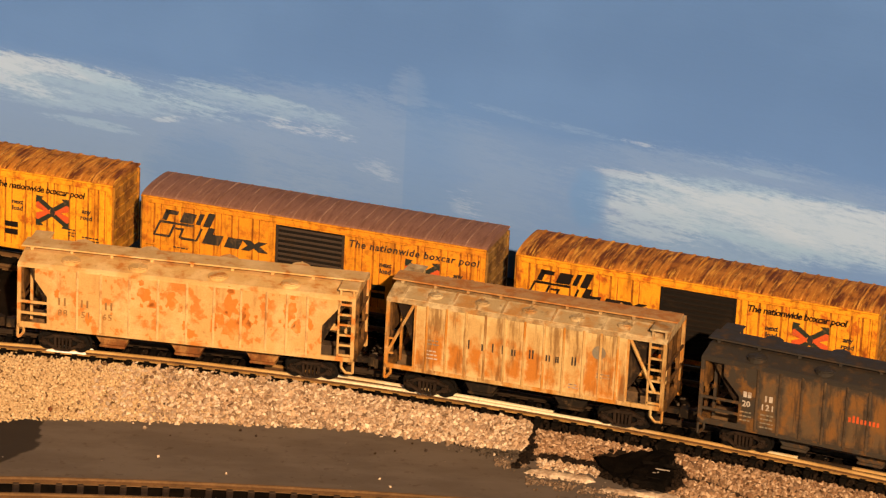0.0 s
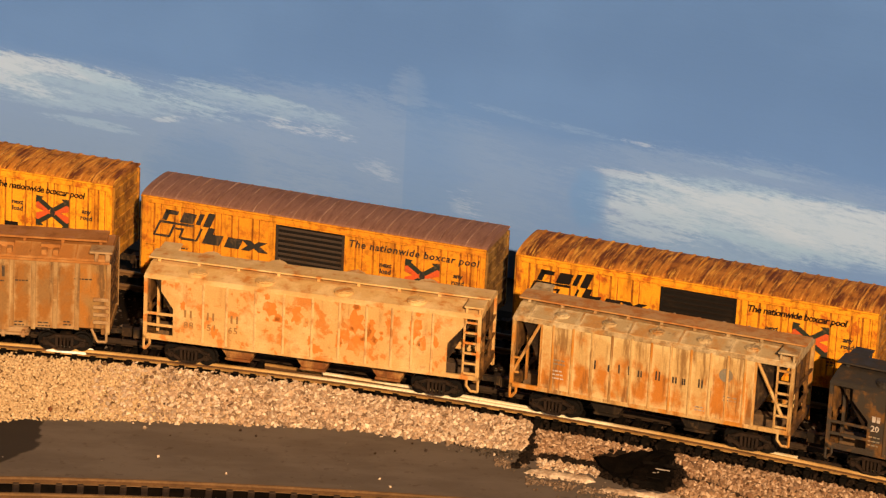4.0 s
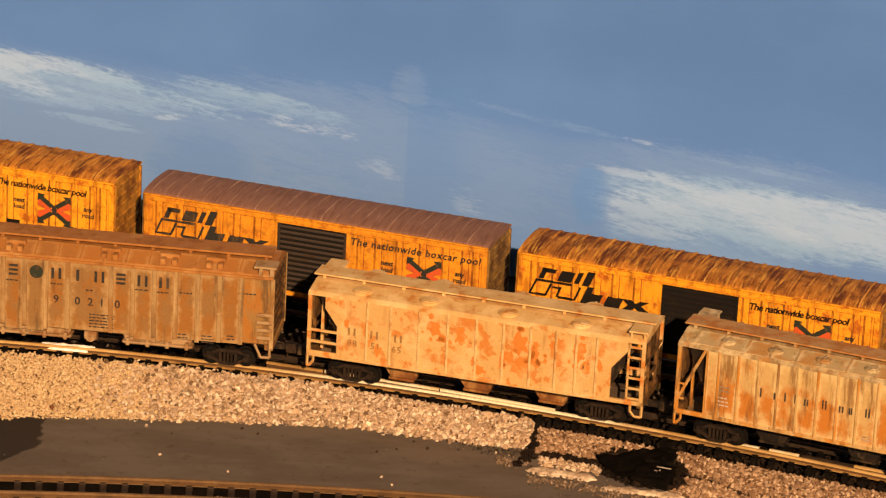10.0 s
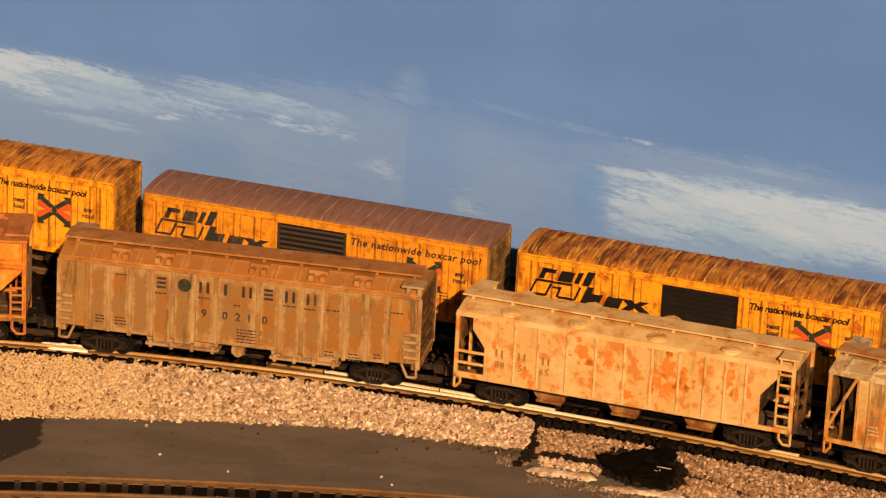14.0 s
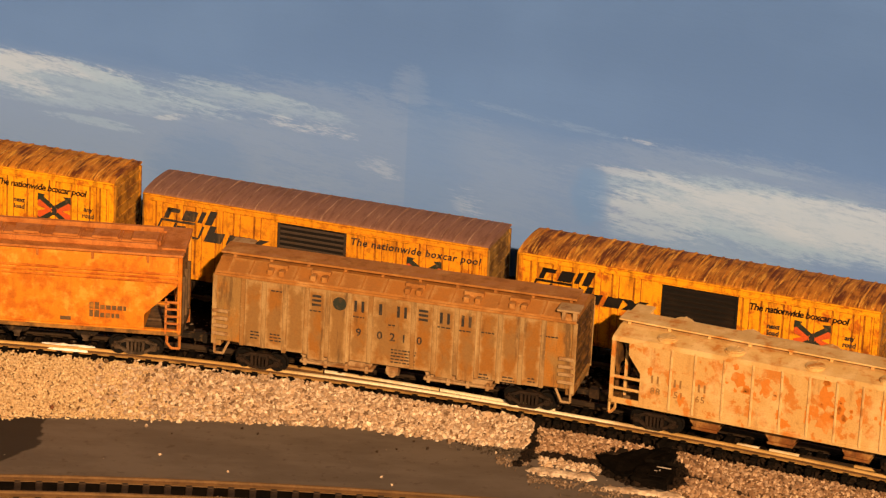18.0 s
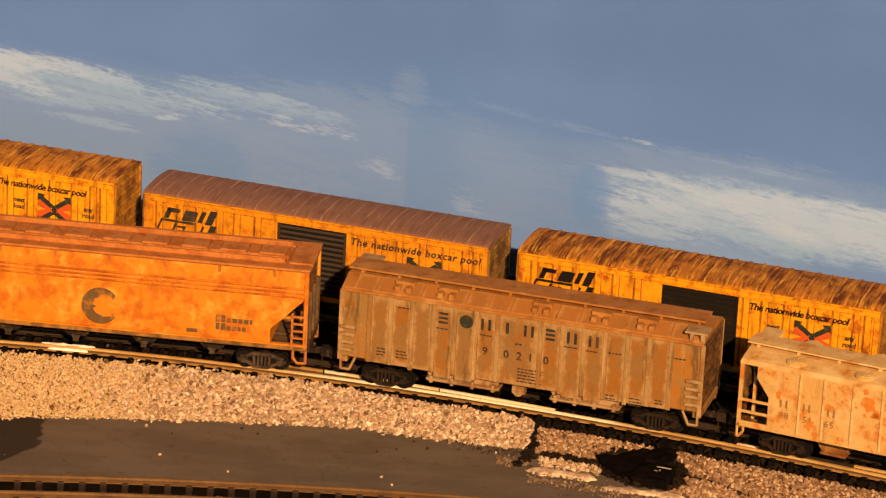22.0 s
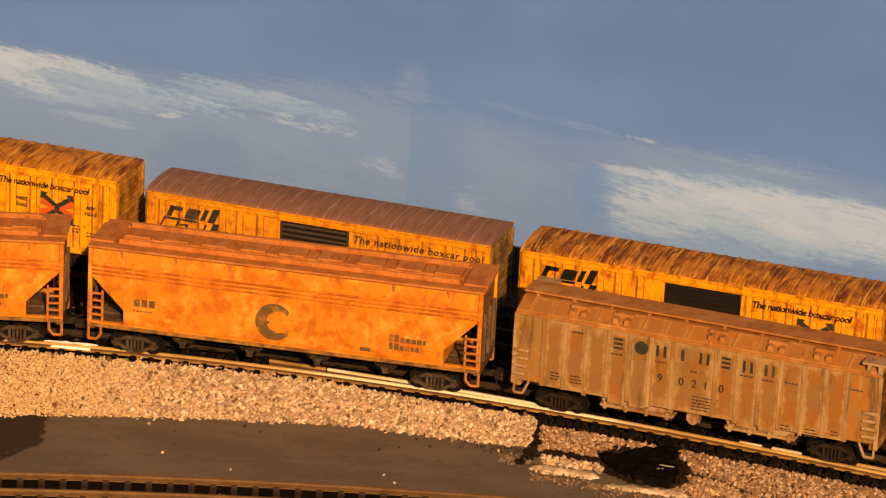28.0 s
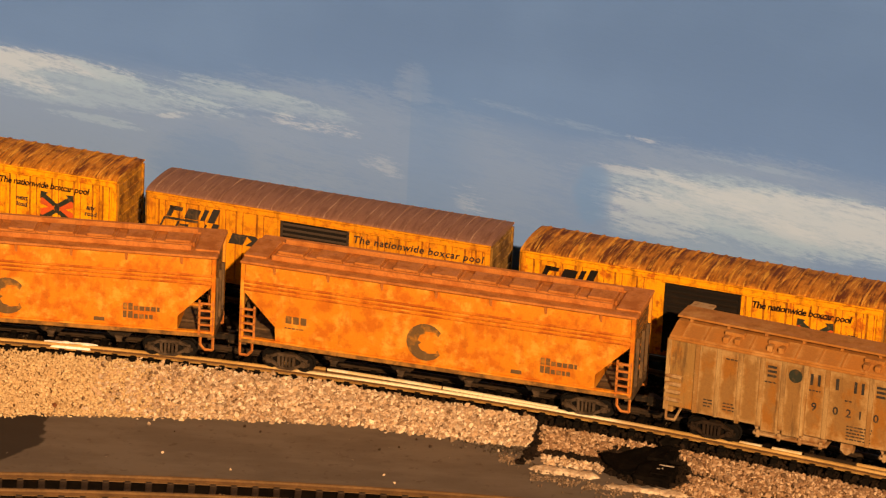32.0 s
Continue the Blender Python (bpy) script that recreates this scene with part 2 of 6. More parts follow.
STONE = stone_material("tan_ballast_stone", [(0.09, 0.052, 0.025), (0.62, 0.435, 0.26), (0.32, 0.215, 0.13), (0.84, 0.68, 0.475), (0.17, 0.11, 0.065)])
SAND = stone_material("yellow_fine_ballast", [(0.28, 0.175, 0.075), (0.68, 0.49, 0.25), (0.52, 0.36, 0.18), (0.80, 0.62, 0.36)])
STONE_DARK = stone_material("brown_ballast_stone", [(0.03, 0.016, 0.008), (0.38, 0.235, 0.125), (0.17, 0.09, 0.046),
                                                    (0.66, 0.47, 0.29), (0.07, 0.035, 0.02)])
STONE_SPILL = stone_material("dull_brown_grit", [(0.05, 0.038, 0.028), (0.16, 0.125, 0.09), (0.10, 0.07, 0.045), (0.36, 0.26, 0.17), (0.08, 0.055, 0.035)])
STONE_GREY = stone_material("grey_ballast_stone", [(0.012, 0.010, 0.008), (0.07, 0.055, 0.04), (0.12, 0.095, 0.07), (0.035, 0.026, 0.02)], (0.05, 0.035, 0.02))
STONE_BLACK = stone_material("black_ballast_stone", [(0.006, 0.005, 0.004), (0.022, 0.014, 0.009), (0.010, 0.008, 0.006)], (0.012, 0.008, 0.005))


def roadway_paint():
    """Grey-brown painted roadway with a dark slant-edged patch, faint brushing and pale specks."""
    k = Mat("painted_grey_roadway", 0.85)
    c = k.mix(k.ramp(k.noise(45, 5, 0.6, stretch=(1, 2.5, 1)), 0.35, 0.65), (0.144, 0.117, 0.093), (0.112, 0.090, 0.071))
    c = k.mix(k.ramp(k.noise(400, 4, 0.7), 0.56, 0.72, 0, 0.5), c, (0.055, 0.038, 0.027))
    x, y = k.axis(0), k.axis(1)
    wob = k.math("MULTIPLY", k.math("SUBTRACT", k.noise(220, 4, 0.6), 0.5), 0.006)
    # Dark patch, bounded by an x limit and a slanting line.
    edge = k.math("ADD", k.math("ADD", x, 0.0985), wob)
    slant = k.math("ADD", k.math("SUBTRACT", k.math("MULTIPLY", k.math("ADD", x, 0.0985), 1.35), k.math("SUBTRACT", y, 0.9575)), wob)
    edge_patch = k.math("MULTIPLY", k.ramp(edge, 0.0007, -0.0007), k.ramp(slant, 0.0010, -0.0010))
    c = k.mix(k.math("MULTIPLY", edge_patch, 0.9), c, (0.026, 0.021, 0.017))
    c = k.mix(k.ramp(k.noise(900, 1, 0.5, shift=(7, 3, 0)), 0.80, 0.83, 0, 0.8), c, (0.5, 0.4, 0.3))
    k.color(c)
    k.bump(k.noise(1800, 3, 0.7), 0.00008, 0.5)
    return k.m


def rail_head():
    """Brass-toned rail head; a sun glint through the turnout is painted into its colour."""
    k = Mat("worn_rail_head_with_glint", 0.40, 0.15)
    c = k.mix(k.ramp(k.noise(60, 5, 0.65), 0.35, 0.65), (0.68, 0.43, 0.15), (0.46, 0.27, 0.08))
    # Painted glint: head colour goes pale between two soft x limits.
    glint_x = k.math("ADD", k.axis(0), k.math("MULTIPLY", k.math("SUBTRACT", k.noise(60, 4, 0.6), 0.5), 0.03))
    bright = k.math("MULTIPLY", k.ramp(glint_x, -0.050, -0.012), k.ramp(glint_x, 0.060, 0.035))
    c = k.mix(k.math("MULTIPLY", bright, 0.9), c, (1.0, 0.90, 0.60))
    c = k.mix(k.ramp(k.noise(1500, 2, 0.6), 0.45, 0.8, 0, 0.4), c, (0.30, 0.17, 0.06))
    k.color(c)
    return k.m


ASPHALT = roadway_paint()
# Sandy bed, darkened so that stone gaps carry painted shade.
BED = simple("darkened_sandy_bed", (0.20, 0.11, 0.045), (0.13, 0.07, 0.028), 300, 0.95)
BED_DARK = simple("near_black_track_bed", (0.010, 0.008, 0.006), (0.018, 0.013, 0.009), 120, 0.95, gloss=0.02)
BASE = simple("dark_scenery_base", (0.035, 0.024, 0.016), (0.06, 0.04, 0.025), 120, 0.95)
PLASTER = simple("white_plaster_edge", (0.80, 0.63, 0.43), (0.30, 0.19, 0.11), 260, 0.9, 0.0, 0.0003, 1200)
PIT = simple("black_painted_scrap", (0.0035, 0.003, 0.0025), (0.008, 0.006, 0.0045), 300, 0.9, 0.0, 0.0004, 900, 0.02)
# Near-black rail: the shade under the wagons is put into its colour.
RAIL_SHADE = simple("shade_black_rail", (0.030, 0.020, 0.012), (0.05, 0.032, 0.018), 200, 0.6, 0.1, 0.00002, 1500)
TRUCK_DUSTY = paint("dusty_grey_brown_truck", (0.085, 0.058, 0.036), (0.03, 0.02, 0.012), 0.52, 0.12, (0.10, 0.06, 0.03), 0.60)
SOOT_POST = paint("rusty_worn_black_post", (0.085, 0.055, 0.030), (0.04, 0.028, 0.018), 0.55, 0.1)
RUST_PEBBLE = simple("rust_brown_pebble", (0.20, 0.07, 0.025), (0.10, 0.035, 0.015), 600)
TIE = simple("black_plastic_tie", (0.006, 0.005, 0.004), (0.014, 0.010, 0.007), 300, 0.85, gloss=0.03)
TIE_BROWN = simple("grey_brown_plastic_tie", (0.055, 0.036, 0.023), (0.030, 0.020, 0.013), 300, 0.75)
RAIL = simple("brass_toned_rail", (0.50, 0.29, 0.085), (0.30, 0.16, 0.045), 200, 0.5, 0.1, 0.00002, 1500)
RAIL_WEB = simple("grimy_rail_web", (0.13, 0.066, 0.024), (0.08, 0.042, 0.018), 200, 0.7, 0.0, 0.00002, 1500)
RAIL_DARK = simple("dull_brown_rail", (0.22, 0.125, 0.05), (0.15, 0.085, 0.035), 200, 0.6, 0.1, 0.00002, 1500)
# Near-white nickel: the glint on short rail pieces is in the colour.
RAIL_GLINT = simple("nickel_rail_glint", (0.98, 0.86, 0.60), (0.80, 0.58, 0.27), 160, 0.35, 0.1, 0.00001, 2000)
RAIL_TOP = rail_head()
STEEL = simple("dark_wheel_steel", (0.006, 0.005, 0.004), (0.012, 0.009, 0.006), 400, 0.6, 0.1, 0.00001)
TRUCK_MID = paint("dusty_brown_truck", (0.028, 0.017, 0.010), (0.012, 0.008, 0.005), 0.52, 0.12, (0.06, 0.03, 0.014), 0.62)
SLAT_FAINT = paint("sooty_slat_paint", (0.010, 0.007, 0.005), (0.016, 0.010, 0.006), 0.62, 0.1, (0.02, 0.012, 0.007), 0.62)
TIN = simple("bright_tinned_metal", (1.0, 0.97, 0.90), (0.90, 0.80, 0.62), 500, 0.3, 0.1, 0.00008, 1500)
WOOD = simple("bare_board_wood", (0.42, 0.28, 0.16), (0.34, 0.22, 0.12), 30, 0.7)
WALLPAINT = simple("plain_wall_paint", (0.30, 0.26, 0.22), (0.27, 0.235, 0.20), 2, 0.9, 0.0, 0.0002, 300)
FLOORMAT = simple("grey_room_floor", (0.20, 0.17, 0.14), (0.24, 0.20, 0.17), 3, 0.8, 0.0, 0.0002, 200)
BAY_RUST = paint("rust_stained_bay_paint", (0.36, 0.18, 0.05), (0.20, 0.07, 0.016), 0.50, 0.10, (0.10, 0.04, 0.012), 0.56)

# ---------------------------------------------------------------- mesh helpers (millimetres in, metres out)
MM = 0.001


def box(bm, x, y, z, bevel=0.0):
    """A box between the given pairs, in millimetres, with its edges rounded a little."""
    vs = [bm.verts.new((a * MM, b * MM, c * MM)) for a in x for b in y for c in z]
    fs = [bm.faces.new([vs[i] for i in q]) for q in ((0, 1, 3, 2), (4, 6, 7, 5), (0, 4, 5, 1), (2, 3, 7, 6), (0, 2, 6, 4), (1, 5, 7, 3))]
    if bevel:
        es = list({e for f in fs for e in f.edges})
        bmesh.ops.bevel(bm, geom=es, offset=bevel * MM, segments=1, affect="EDGES")


def prism(bm, outline, axis, lo, hi):
    """A plain outline (pairs, millimetres) drawn out along an axis from lo to hi. Axis x: pairs are y, z; y: x, z; z: x, y."""
    def at(a, b, d):
        return {"x": (d, a, b), "y": (a, d, b), "z": (a, b, d)}[axis]
    rings = [[bm.verts.new(Vector(at(a, b, d)) * MM) for a, b in outline] for d in (lo, hi)]
    n = len(outline)
    bm.faces.new(rings[0])
    bm.faces.new(rings[1][::-1])
    for i in range(n):
        bm.faces.new((rings[0][i], rings[1][i], rings[1][(i + 1) % n], rings[0][(i + 1) % n]))


def rod(bm, a, b, r, sides=6):
    """A round bar from a to b, millimetres."""
    a, b = Vector(a) * MM, Vector(b) * MM
    m = (b - a).to_track_quat("Z", "Y").to_matrix()
    rings = [[bm.verts.new(p + m @ Vector((math.cos(i * math.tau / sides) * r * MM, math.sin(i * math.tau / sides) * r * MM, 0)))
              for i in range(sides)] for p in (a, b)]
    bm.faces.new(rings[0][::-1])
    bm.faces.new(rings[1])
    for i in range(sides):
        j = (i + 1) % sides
        bm.faces.new((rings[0][i], rings[0][j], rings[1][j], rings[1][i]))


def ring(cx, cz, r, n=20, start=0.0, end=360.0):
    full = end - start >= 360
    k = n if full else n - 1
    return [(cx + r * math.cos(radians(start + (end - start) * i / k)), cz + r * math.sin(radians(start + (end - start) * i / k)))
            for i in range(n)]


def mesh_of(bm, name, material, smooth=False):
    bmesh.ops.recalc_face_normals(bm, faces=bm.faces)
    me = bpy.data.meshes.new(name)
    bm.to_mesh(me)
    bm.free()
    me.materials.append(material)
    if smooth:
        for f in me.polygons:
            f.use_smooth = True
    return me


def part(name, bm, material, parent, label=""):
    """One mesh object under a thing or a part."""
    ob = new(name, mesh_of(bm, name, material))
    ob.parent = parent
    return tagged(ob, label)


def boxes(name, material, parent, *spans, bevel=0.0, label=""):
    bm = bmesh.new()
    for x, y, z in spans:
        box(bm, x, y, z, bevel)
    return part(name, bm, material, parent, label)


def words(text, size, x, y, z, material, parent, label="", shear=0.0, space=1.0):
    """Lettering on a side that faces -y; x, z: its middle; size: height of capitals; millimetres."""
    cu = bpy.data.curves.new("lettering", "FONT")
    cu.body, cu.size, cu.align_x, cu.align_y = text, size * MM / 0.69, "CENTER", "CENTER"
    cu.extrude, cu.shear, cu.space_character, cu.offset = 0.00004, shear, space, 0.00005
    cu.resolution_u = 2
    cu.materials.append(material)
    ob = new("lettering", cu)
    ob.parent = parent
    ob.matrix_basis = pose(x * MM, y * MM, z * MM, 90, 0, 0)
    return tagged(ob, label)


# ---------------------------------------------------------------- track lines
def main_line(s, off=0.0):
    """Place and heading (radians) on the train's track, s metres along, off metres to its left."""
    n = 24
    g = [(i + 0.5) / n * s for i in range(n)]
    head = [radians(-17.3757) - 1.21925 * u + 2.145 * u * u for u in g]
    x = 0.03983 + s * sum(math.cos(h) for h in head) / n
    y = 0.98622 + s * sum(math.sin(h) for h in head) / n
    h = radians(-17.3757) - 1.21925 * s + 2.145 * s * s
    return x - off * math.sin(h), y + off * math.cos(h), h


def main_track(s, off=0.0):
    """Centre line of the train's rails: in the curve it lies outside the line of the wagons' middles."""
    return main_line(s, off + MM * max(0.3, min(1.8, 0.94 - 3.75 * s)))


def rise(s):
    """Slight grade of the train's track, metres."""
    return MM * max(0.0, min(0.95, 3.5 * (0.09 - s)))


def rear_line(s, off=0.0):
    h = radians(-17.54) - 0.098 * s
    hm = radians(-17.54) - 0.049 * s
    x, y = -0.03196 + s * math.cos(hm), 1.05735 + s * math.sin(hm)
    return x - off * math.sin(h), y + off * math.cos(h), h


def front_line(s, off=0.0):
    x = s
    y = 0.9302 - 0.0474 * x - 0.622 * x * x
    h = math.atan(-0.0474 - 1.244 * x)
    return x - off * math.sin(h), y + off * math.cos(h), h


RAIL_SHAPE = [(-0.85, -1.5), (0.85, -1.5), (0.85, -1.32), (0.2, -1.2), (0.2, -0.62), (0.4, -0.55), (0.4, -0.05),
              (0.32, 0.0), (-0.32, 0.0), (-0.4, -0.05), (-0.4, -0.55), (-0.2, -0.62), (-0.2, -1.2), (-0.85, -1.32)]


def rail_mesh(line, z, off, a0, a1, step=0.006):
    """A rail swept along a line; off: metres from its middle, a number or a function of s."""
    bm, rings = bmesh.new(), []
    n = max(4, int((a1 - a0) / step))
    for i in range(n + 1):
        s = a0 + (a1 - a0 - 0.00012) * i / n
        x, y, h = line(s, off(s) if callable(off) else off)
        rings.append([bm.verts.new((x - a * MM * math.sin(h), y + a * MM * math.cos(h), z(s) + b * MM)) for a, b in RAIL_SHAPE])
    for p, q in zip(rings, rings[1:]):
        for i in range(len(RAIL_SHAPE)):
            f = bm.faces.new((p[i - 1], p[i], q[i], q[i - 1]))
            f.material_index = 1 if i in (6, 7, 8, 9, 10) else 2 if i in (3, 4, 11, 12) else 0
    bm.faces.new(rings[0])
    bm.faces.new(rings[-1])
    return bm


def track(name, line, z, s0, s1, pitch, tie_mat, near_mats, far_mats, label):
    """Two rails of head, web and foot on ties with rail chairs. Materials: foot, head, web."""
    root = tagged(new(name), label, "railway track", kind="structure")
    for off, mats in ((-0.0049, near_mats), (0.0049, far_mats)):
        rail = part("rail", rail_mesh(line, z, off, s0, s1), mats[0], root, "far rail, wagon shade put into its colour" if mats[0] is RAIL_SHADE else "brass-toned rail with a worn head")
        rail.data.materials.append(mats[1])
        rail.data.materials.append(mats[2])
    bm = bmesh.new()
    box(bm, (-0.85, 0.85), (-7.8, 7.8), (-3.5, -1.5), 0.2)
    for sy in (-4.9, 4.9):
        for d in (-1.3, 1.3):
            box(bm, (-0.7, 0.7), (sy + d - 0.35, sy + d + 0.35), (-1.55, -1.1))
    tie = mesh_of(bm, "tie", tie_mat)
    for i in range(int((s1 - s0) / pitch)):
        s = s0 + (i + 0.5) * pitch
        x, y, h = line(s)
        t = new("tie", tie)
        t.parent = root
        t.matrix_basis = pose(x, y, z(s), 0, 0, math.degrees(h) + random.uniform(-1.5, 1.5))
    return root


DARK_RAIL = (RAIL_DARK, RAIL_DARK, RAIL_WEB)
main_root = track("track_main", main_track, rise, -0.36, 0.36, 0.0048, TIE, (RAIL, RAIL_TOP, RAIL_WEB), (RAIL_SHADE,) * 3, "model railway track with black ties on tan ballast")
track("track_rear", rear_line, lambda s: -0.003, -0.33, 0.30, 0.0048, TIE, DARK_RAIL, DARK_RAIL, "siding track with black ties below the backdrop")
track("track_front", front_line, lambda s: -0.0022, -0.28, 0.28, 0.0052, TIE_BROWN, DARK_RAIL, DARK_RAIL, "foreground track with brown ties on grey roadway")


def point_blade(a0, a1, o0, o1, mat, label, drop=0.0):
    """An inner rail of the turnout, running from o0 to o1 millimetres off the middle."""
    bm = rail_mesh(main_track, lambda s: rise(s) - drop * MM, lambda s: (o0 + (o1 - o0) * (s - a0) / (a1 - a0)) * MM, a0, a1)
    blade = part("point_blade", bm, RAIL_WEB, main_root, label)
    blade.data.materials.append(mat)
    blade.data.materials.append(RAIL_WEB)


point_blade(-0.0870, -0.0715, -0.6, -1.4, RAIL, "dull brass-toned point blade")
point_blade(-0.0712, -0.0400, -1.4, -2.5, RAIL_GLINT, "nickel point blade with a glint painted on")
point_blade(-0.0398, -0.0085, -2.5, -3.5, RAIL_TOP, "point blade with the head's painted glint")
point_blade(0.0395, 0.0455, -1.9, -1.7, RAIL_GLINT, "nickel check rail with a glint painted on", 0.8)
point_blade(0.0480, 0.0560, -1.6, -1.3, RAIL_GLINT, "nickel check rail with a glint painted on", 0.8)
point_blade(0.0565, 0.0700, -1.3, -0.8, RAIL_SHADE, "near-black check rail", 0.8)
point_blade(0.0702, 0.1200, -0.8, 1.0, RAIL_TOP, "polished check rail", 0.8)


def rail_joiner(s0, s1, o0, o1, lump, label):
    """A tinned joiner soldered over the rail: a low uneven sheet with a worn outline."""
    bm, rows = bmesh.new(), []
    for i in range(25):
        k = i / 24
        s = s0 + (s1 - s0) * k
        grow = min(1, 5 * k + 0.25, 5 * (1 - k) + 0.2) * (0.8 + 0.35 * noise.noise((s * 420, 1.0, 3.0)))
        rows.append([])
        for j in range(7):
            x, y, h = main_track(s, (o0 + (o1 - o0) * (0.5 + (j / 6 - 0.5) * grow)) * MM)
            up = (-1.3, 0.0, 0.12, 0.2, 0.15, 0.0, -1.3)[j] + (lump * noise.noise((s * 500, j * 0.8, 1.0)) if 0 < j < 6 else 0)
            rows[-1].append(bm.verts.new((x, y, rise(s) + up * MM)))
    for p, q in zip(rows, rows[1:]):
        for j in range(6):
            bm.faces.new((p[j], q[j], q[j + 1], p[j + 1]))
    bm.faces.new(rows[0])
    bm.faces.new(rows[-1])
    part("rail_joiner", bm, TIN, main_root, label)


rail_joiner(-0.1465, -0.1322, -5.6, -2.8, 0.35, "bright tinned rail joiner")

# ---------------------------------------------------------------- ground and backdrop
bm = bmesh.new()
box(bm, (-700, 700), (560, 1260), (-26, -7))
board = tagged(new("ground", mesh_of(bm, "ground", BASE)), "dark painted baseboard under the layout", "baseboard", kind="structure")


def strip(name, material, near, far, z_near, z_far, steps, label, category, rough=0.0, ends=(-330, 330), lift=lambda x: 0.0):
    """A sheet between two lines x -> y (millimetres), sloping from z_near to z_far, with a little unevenness."""
    bm, rows = bmesh.new(), []
    for i in range(steps + 1):
        x = ends[0] + (ends[1] - ends[0]) * i / steps
        a, b = near(x), far(x)
        row = []
        for j in range(9):
            k = j / 8
            y = a + (b - a) * k
            z = z_near + (z_far + lift(x) - z_near) * k + rough * noise.noise((x * 0.05, y * 0.05, 3.1))
            row.append(bm.verts.new((x * MM, y * MM, z * MM)))
        low = bm.verts.new((x * MM, b * MM, -7.2 * MM))
        low0 = bm.verts.new((x * MM, a * MM, -7.2 * MM))
        rows.append([low0] + row + [low])
    for p, q in zip(rows, rows[1:]):
        for j in range(10):
            bm.faces.new((p[j], q[j], q[j + 1], p[j + 1]))
    return tagged(new(name, mesh_of(bm, name, material)), label, category, kind="structure")


MAIN = np.array([main_track(-0.4 + 0.004 * i)[:2] for i in range(201)]) * 1000
RISE = [rise(-0.4 + 0.004 * i) * 1000 for i in range(201)]


def main_y(x):
    """The track's centre line, millimetres."""
    return float(np.interp(x, MAIN[:, 0], MAIN[:, 1]))


def rise_at(x):
    return float(np.interp(x, MAIN[:, 0], RISE))


def rear_y(x):
    return 1057.35 - (x + 31.96) * 0.3161 - 0.00005 * (x + 31.96) ** 2


def inner_gap(x):
    """How far short of the track's middle the pale ballast stops."""
    k = max(0.0, min(1.0, (x + 45) / 50))
    return 6.9 + 2.8 * k * k * (3 - 2 * k)


def gravel_edge(x):
    """The line where loose ballast stops on the grey roadway."""
    base = 979.3 - 0.0012 * (x + 38) ** 2 if x < -38 else 979.3 - 0.0030 * (x + 38) ** 2 if x < 20 else 963.4 - 0.53 * (x - 20)
    if x < 24:
        base = max(base, 972.0 - 0.02 * max(0, x))
    return base + 1.2 * noise.noise((x * 0.06, 0.3, 0)) + 0.7 * noise.noise((x * 0.25, 4.3, 0))


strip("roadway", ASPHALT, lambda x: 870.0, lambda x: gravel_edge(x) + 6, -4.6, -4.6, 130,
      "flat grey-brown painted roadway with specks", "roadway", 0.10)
shoulder_bed = strip("ballast_bed", BED, lambda x: gravel_edge(x) + 1.5, lambda x: main_y(x) - inner_gap(x) - 0.7, -4.95, -2.75, 200,
      "glued sandy ballast shoulder, darkened for shade between stones", "ballast", 0.25, (-330, 23.5), rise_at)
strip("bank_bed", BASE, lambda x: gravel_edge(x) + 1.5, lambda x: main_y(x) - 9.6, -5.3, -4.0, 120,
      "dark broken earth bank under the ballast", "bank", 0.8, (23.5, 330))
strip("ballast_bed_rear", BED_DARK, lambda x: main_y(x) - 10.2, lambda x: rear_y(x) + 30, -3.5, -6.2, 120,
      "dark scenery base between two tracks", "ballast", 0.3)


def stones(name, material, count, place, size, label):
    """Loose stones in one mesh: each a small crooked solid."""
    rng = np.random.default_rng(len(name) * 7 + count)
    t = (1 + 5 ** 0.5) / 2
    ico = np.array([(-1, t, 0), (1, t, 0), (-1, -t, 0), (1, -t, 0), (0, -1, t), (0, 1, t), (0, -1, -t), (0, 1, -t), (t, 0, -1),
                    (t, 0, 1), (-t, 0, -1), (-t, 0, 1)]) / 1.9
    tri = np.array([0, 11, 5, 0, 5, 1, 0, 1, 7, 0, 7, 10, 0, 10, 11, 1, 5, 9, 5, 11, 4, 11, 10, 2, 10, 7, 6, 7, 1, 8, 3, 9, 4, 3, 4,
                    2, 3, 2, 6, 3, 6, 8, 3, 8, 9, 4, 9, 5, 2, 4, 11, 6, 2, 10, 8, 6, 7, 9, 8, 1]).reshape(20, 3)
    verts, faces = [], []
    while len(verts) < count:
        p = place(rng)
        if p is None:
            continue
        r = size * rng.uniform(0.55, 1.4)
        v = ico * rng.uniform(0.5, 1.45, (12, 1)) * (r / 2) * rng.uniform(0.65, 1.35, 3)
        q = Euler(rng.uniform(0, 6.28, 3)).to_matrix()
        verts.append((v @ np.array(q).T + p) * MM)
        faces.append(tri + 12 * (len(verts) - 1))
    me = bpy.data.meshes.new(name)
    me.from_pydata(np.concatenate(verts).tolist(), [], np.concatenate(faces).tolist())
    me.materials.append(material)
    return tagged(new(name, me), label, "ballast", kind="stuff")


def ragged_end(y):
    """Where the pale shoulder breaks off, towards x."""
    return 24.2 + 0.14 * (y - 975) + 1.6 * noise.noise((y * 0.22, 8.1, 0)) + 1.0 * noise.noise((y * 0.7, 2.2, 0))


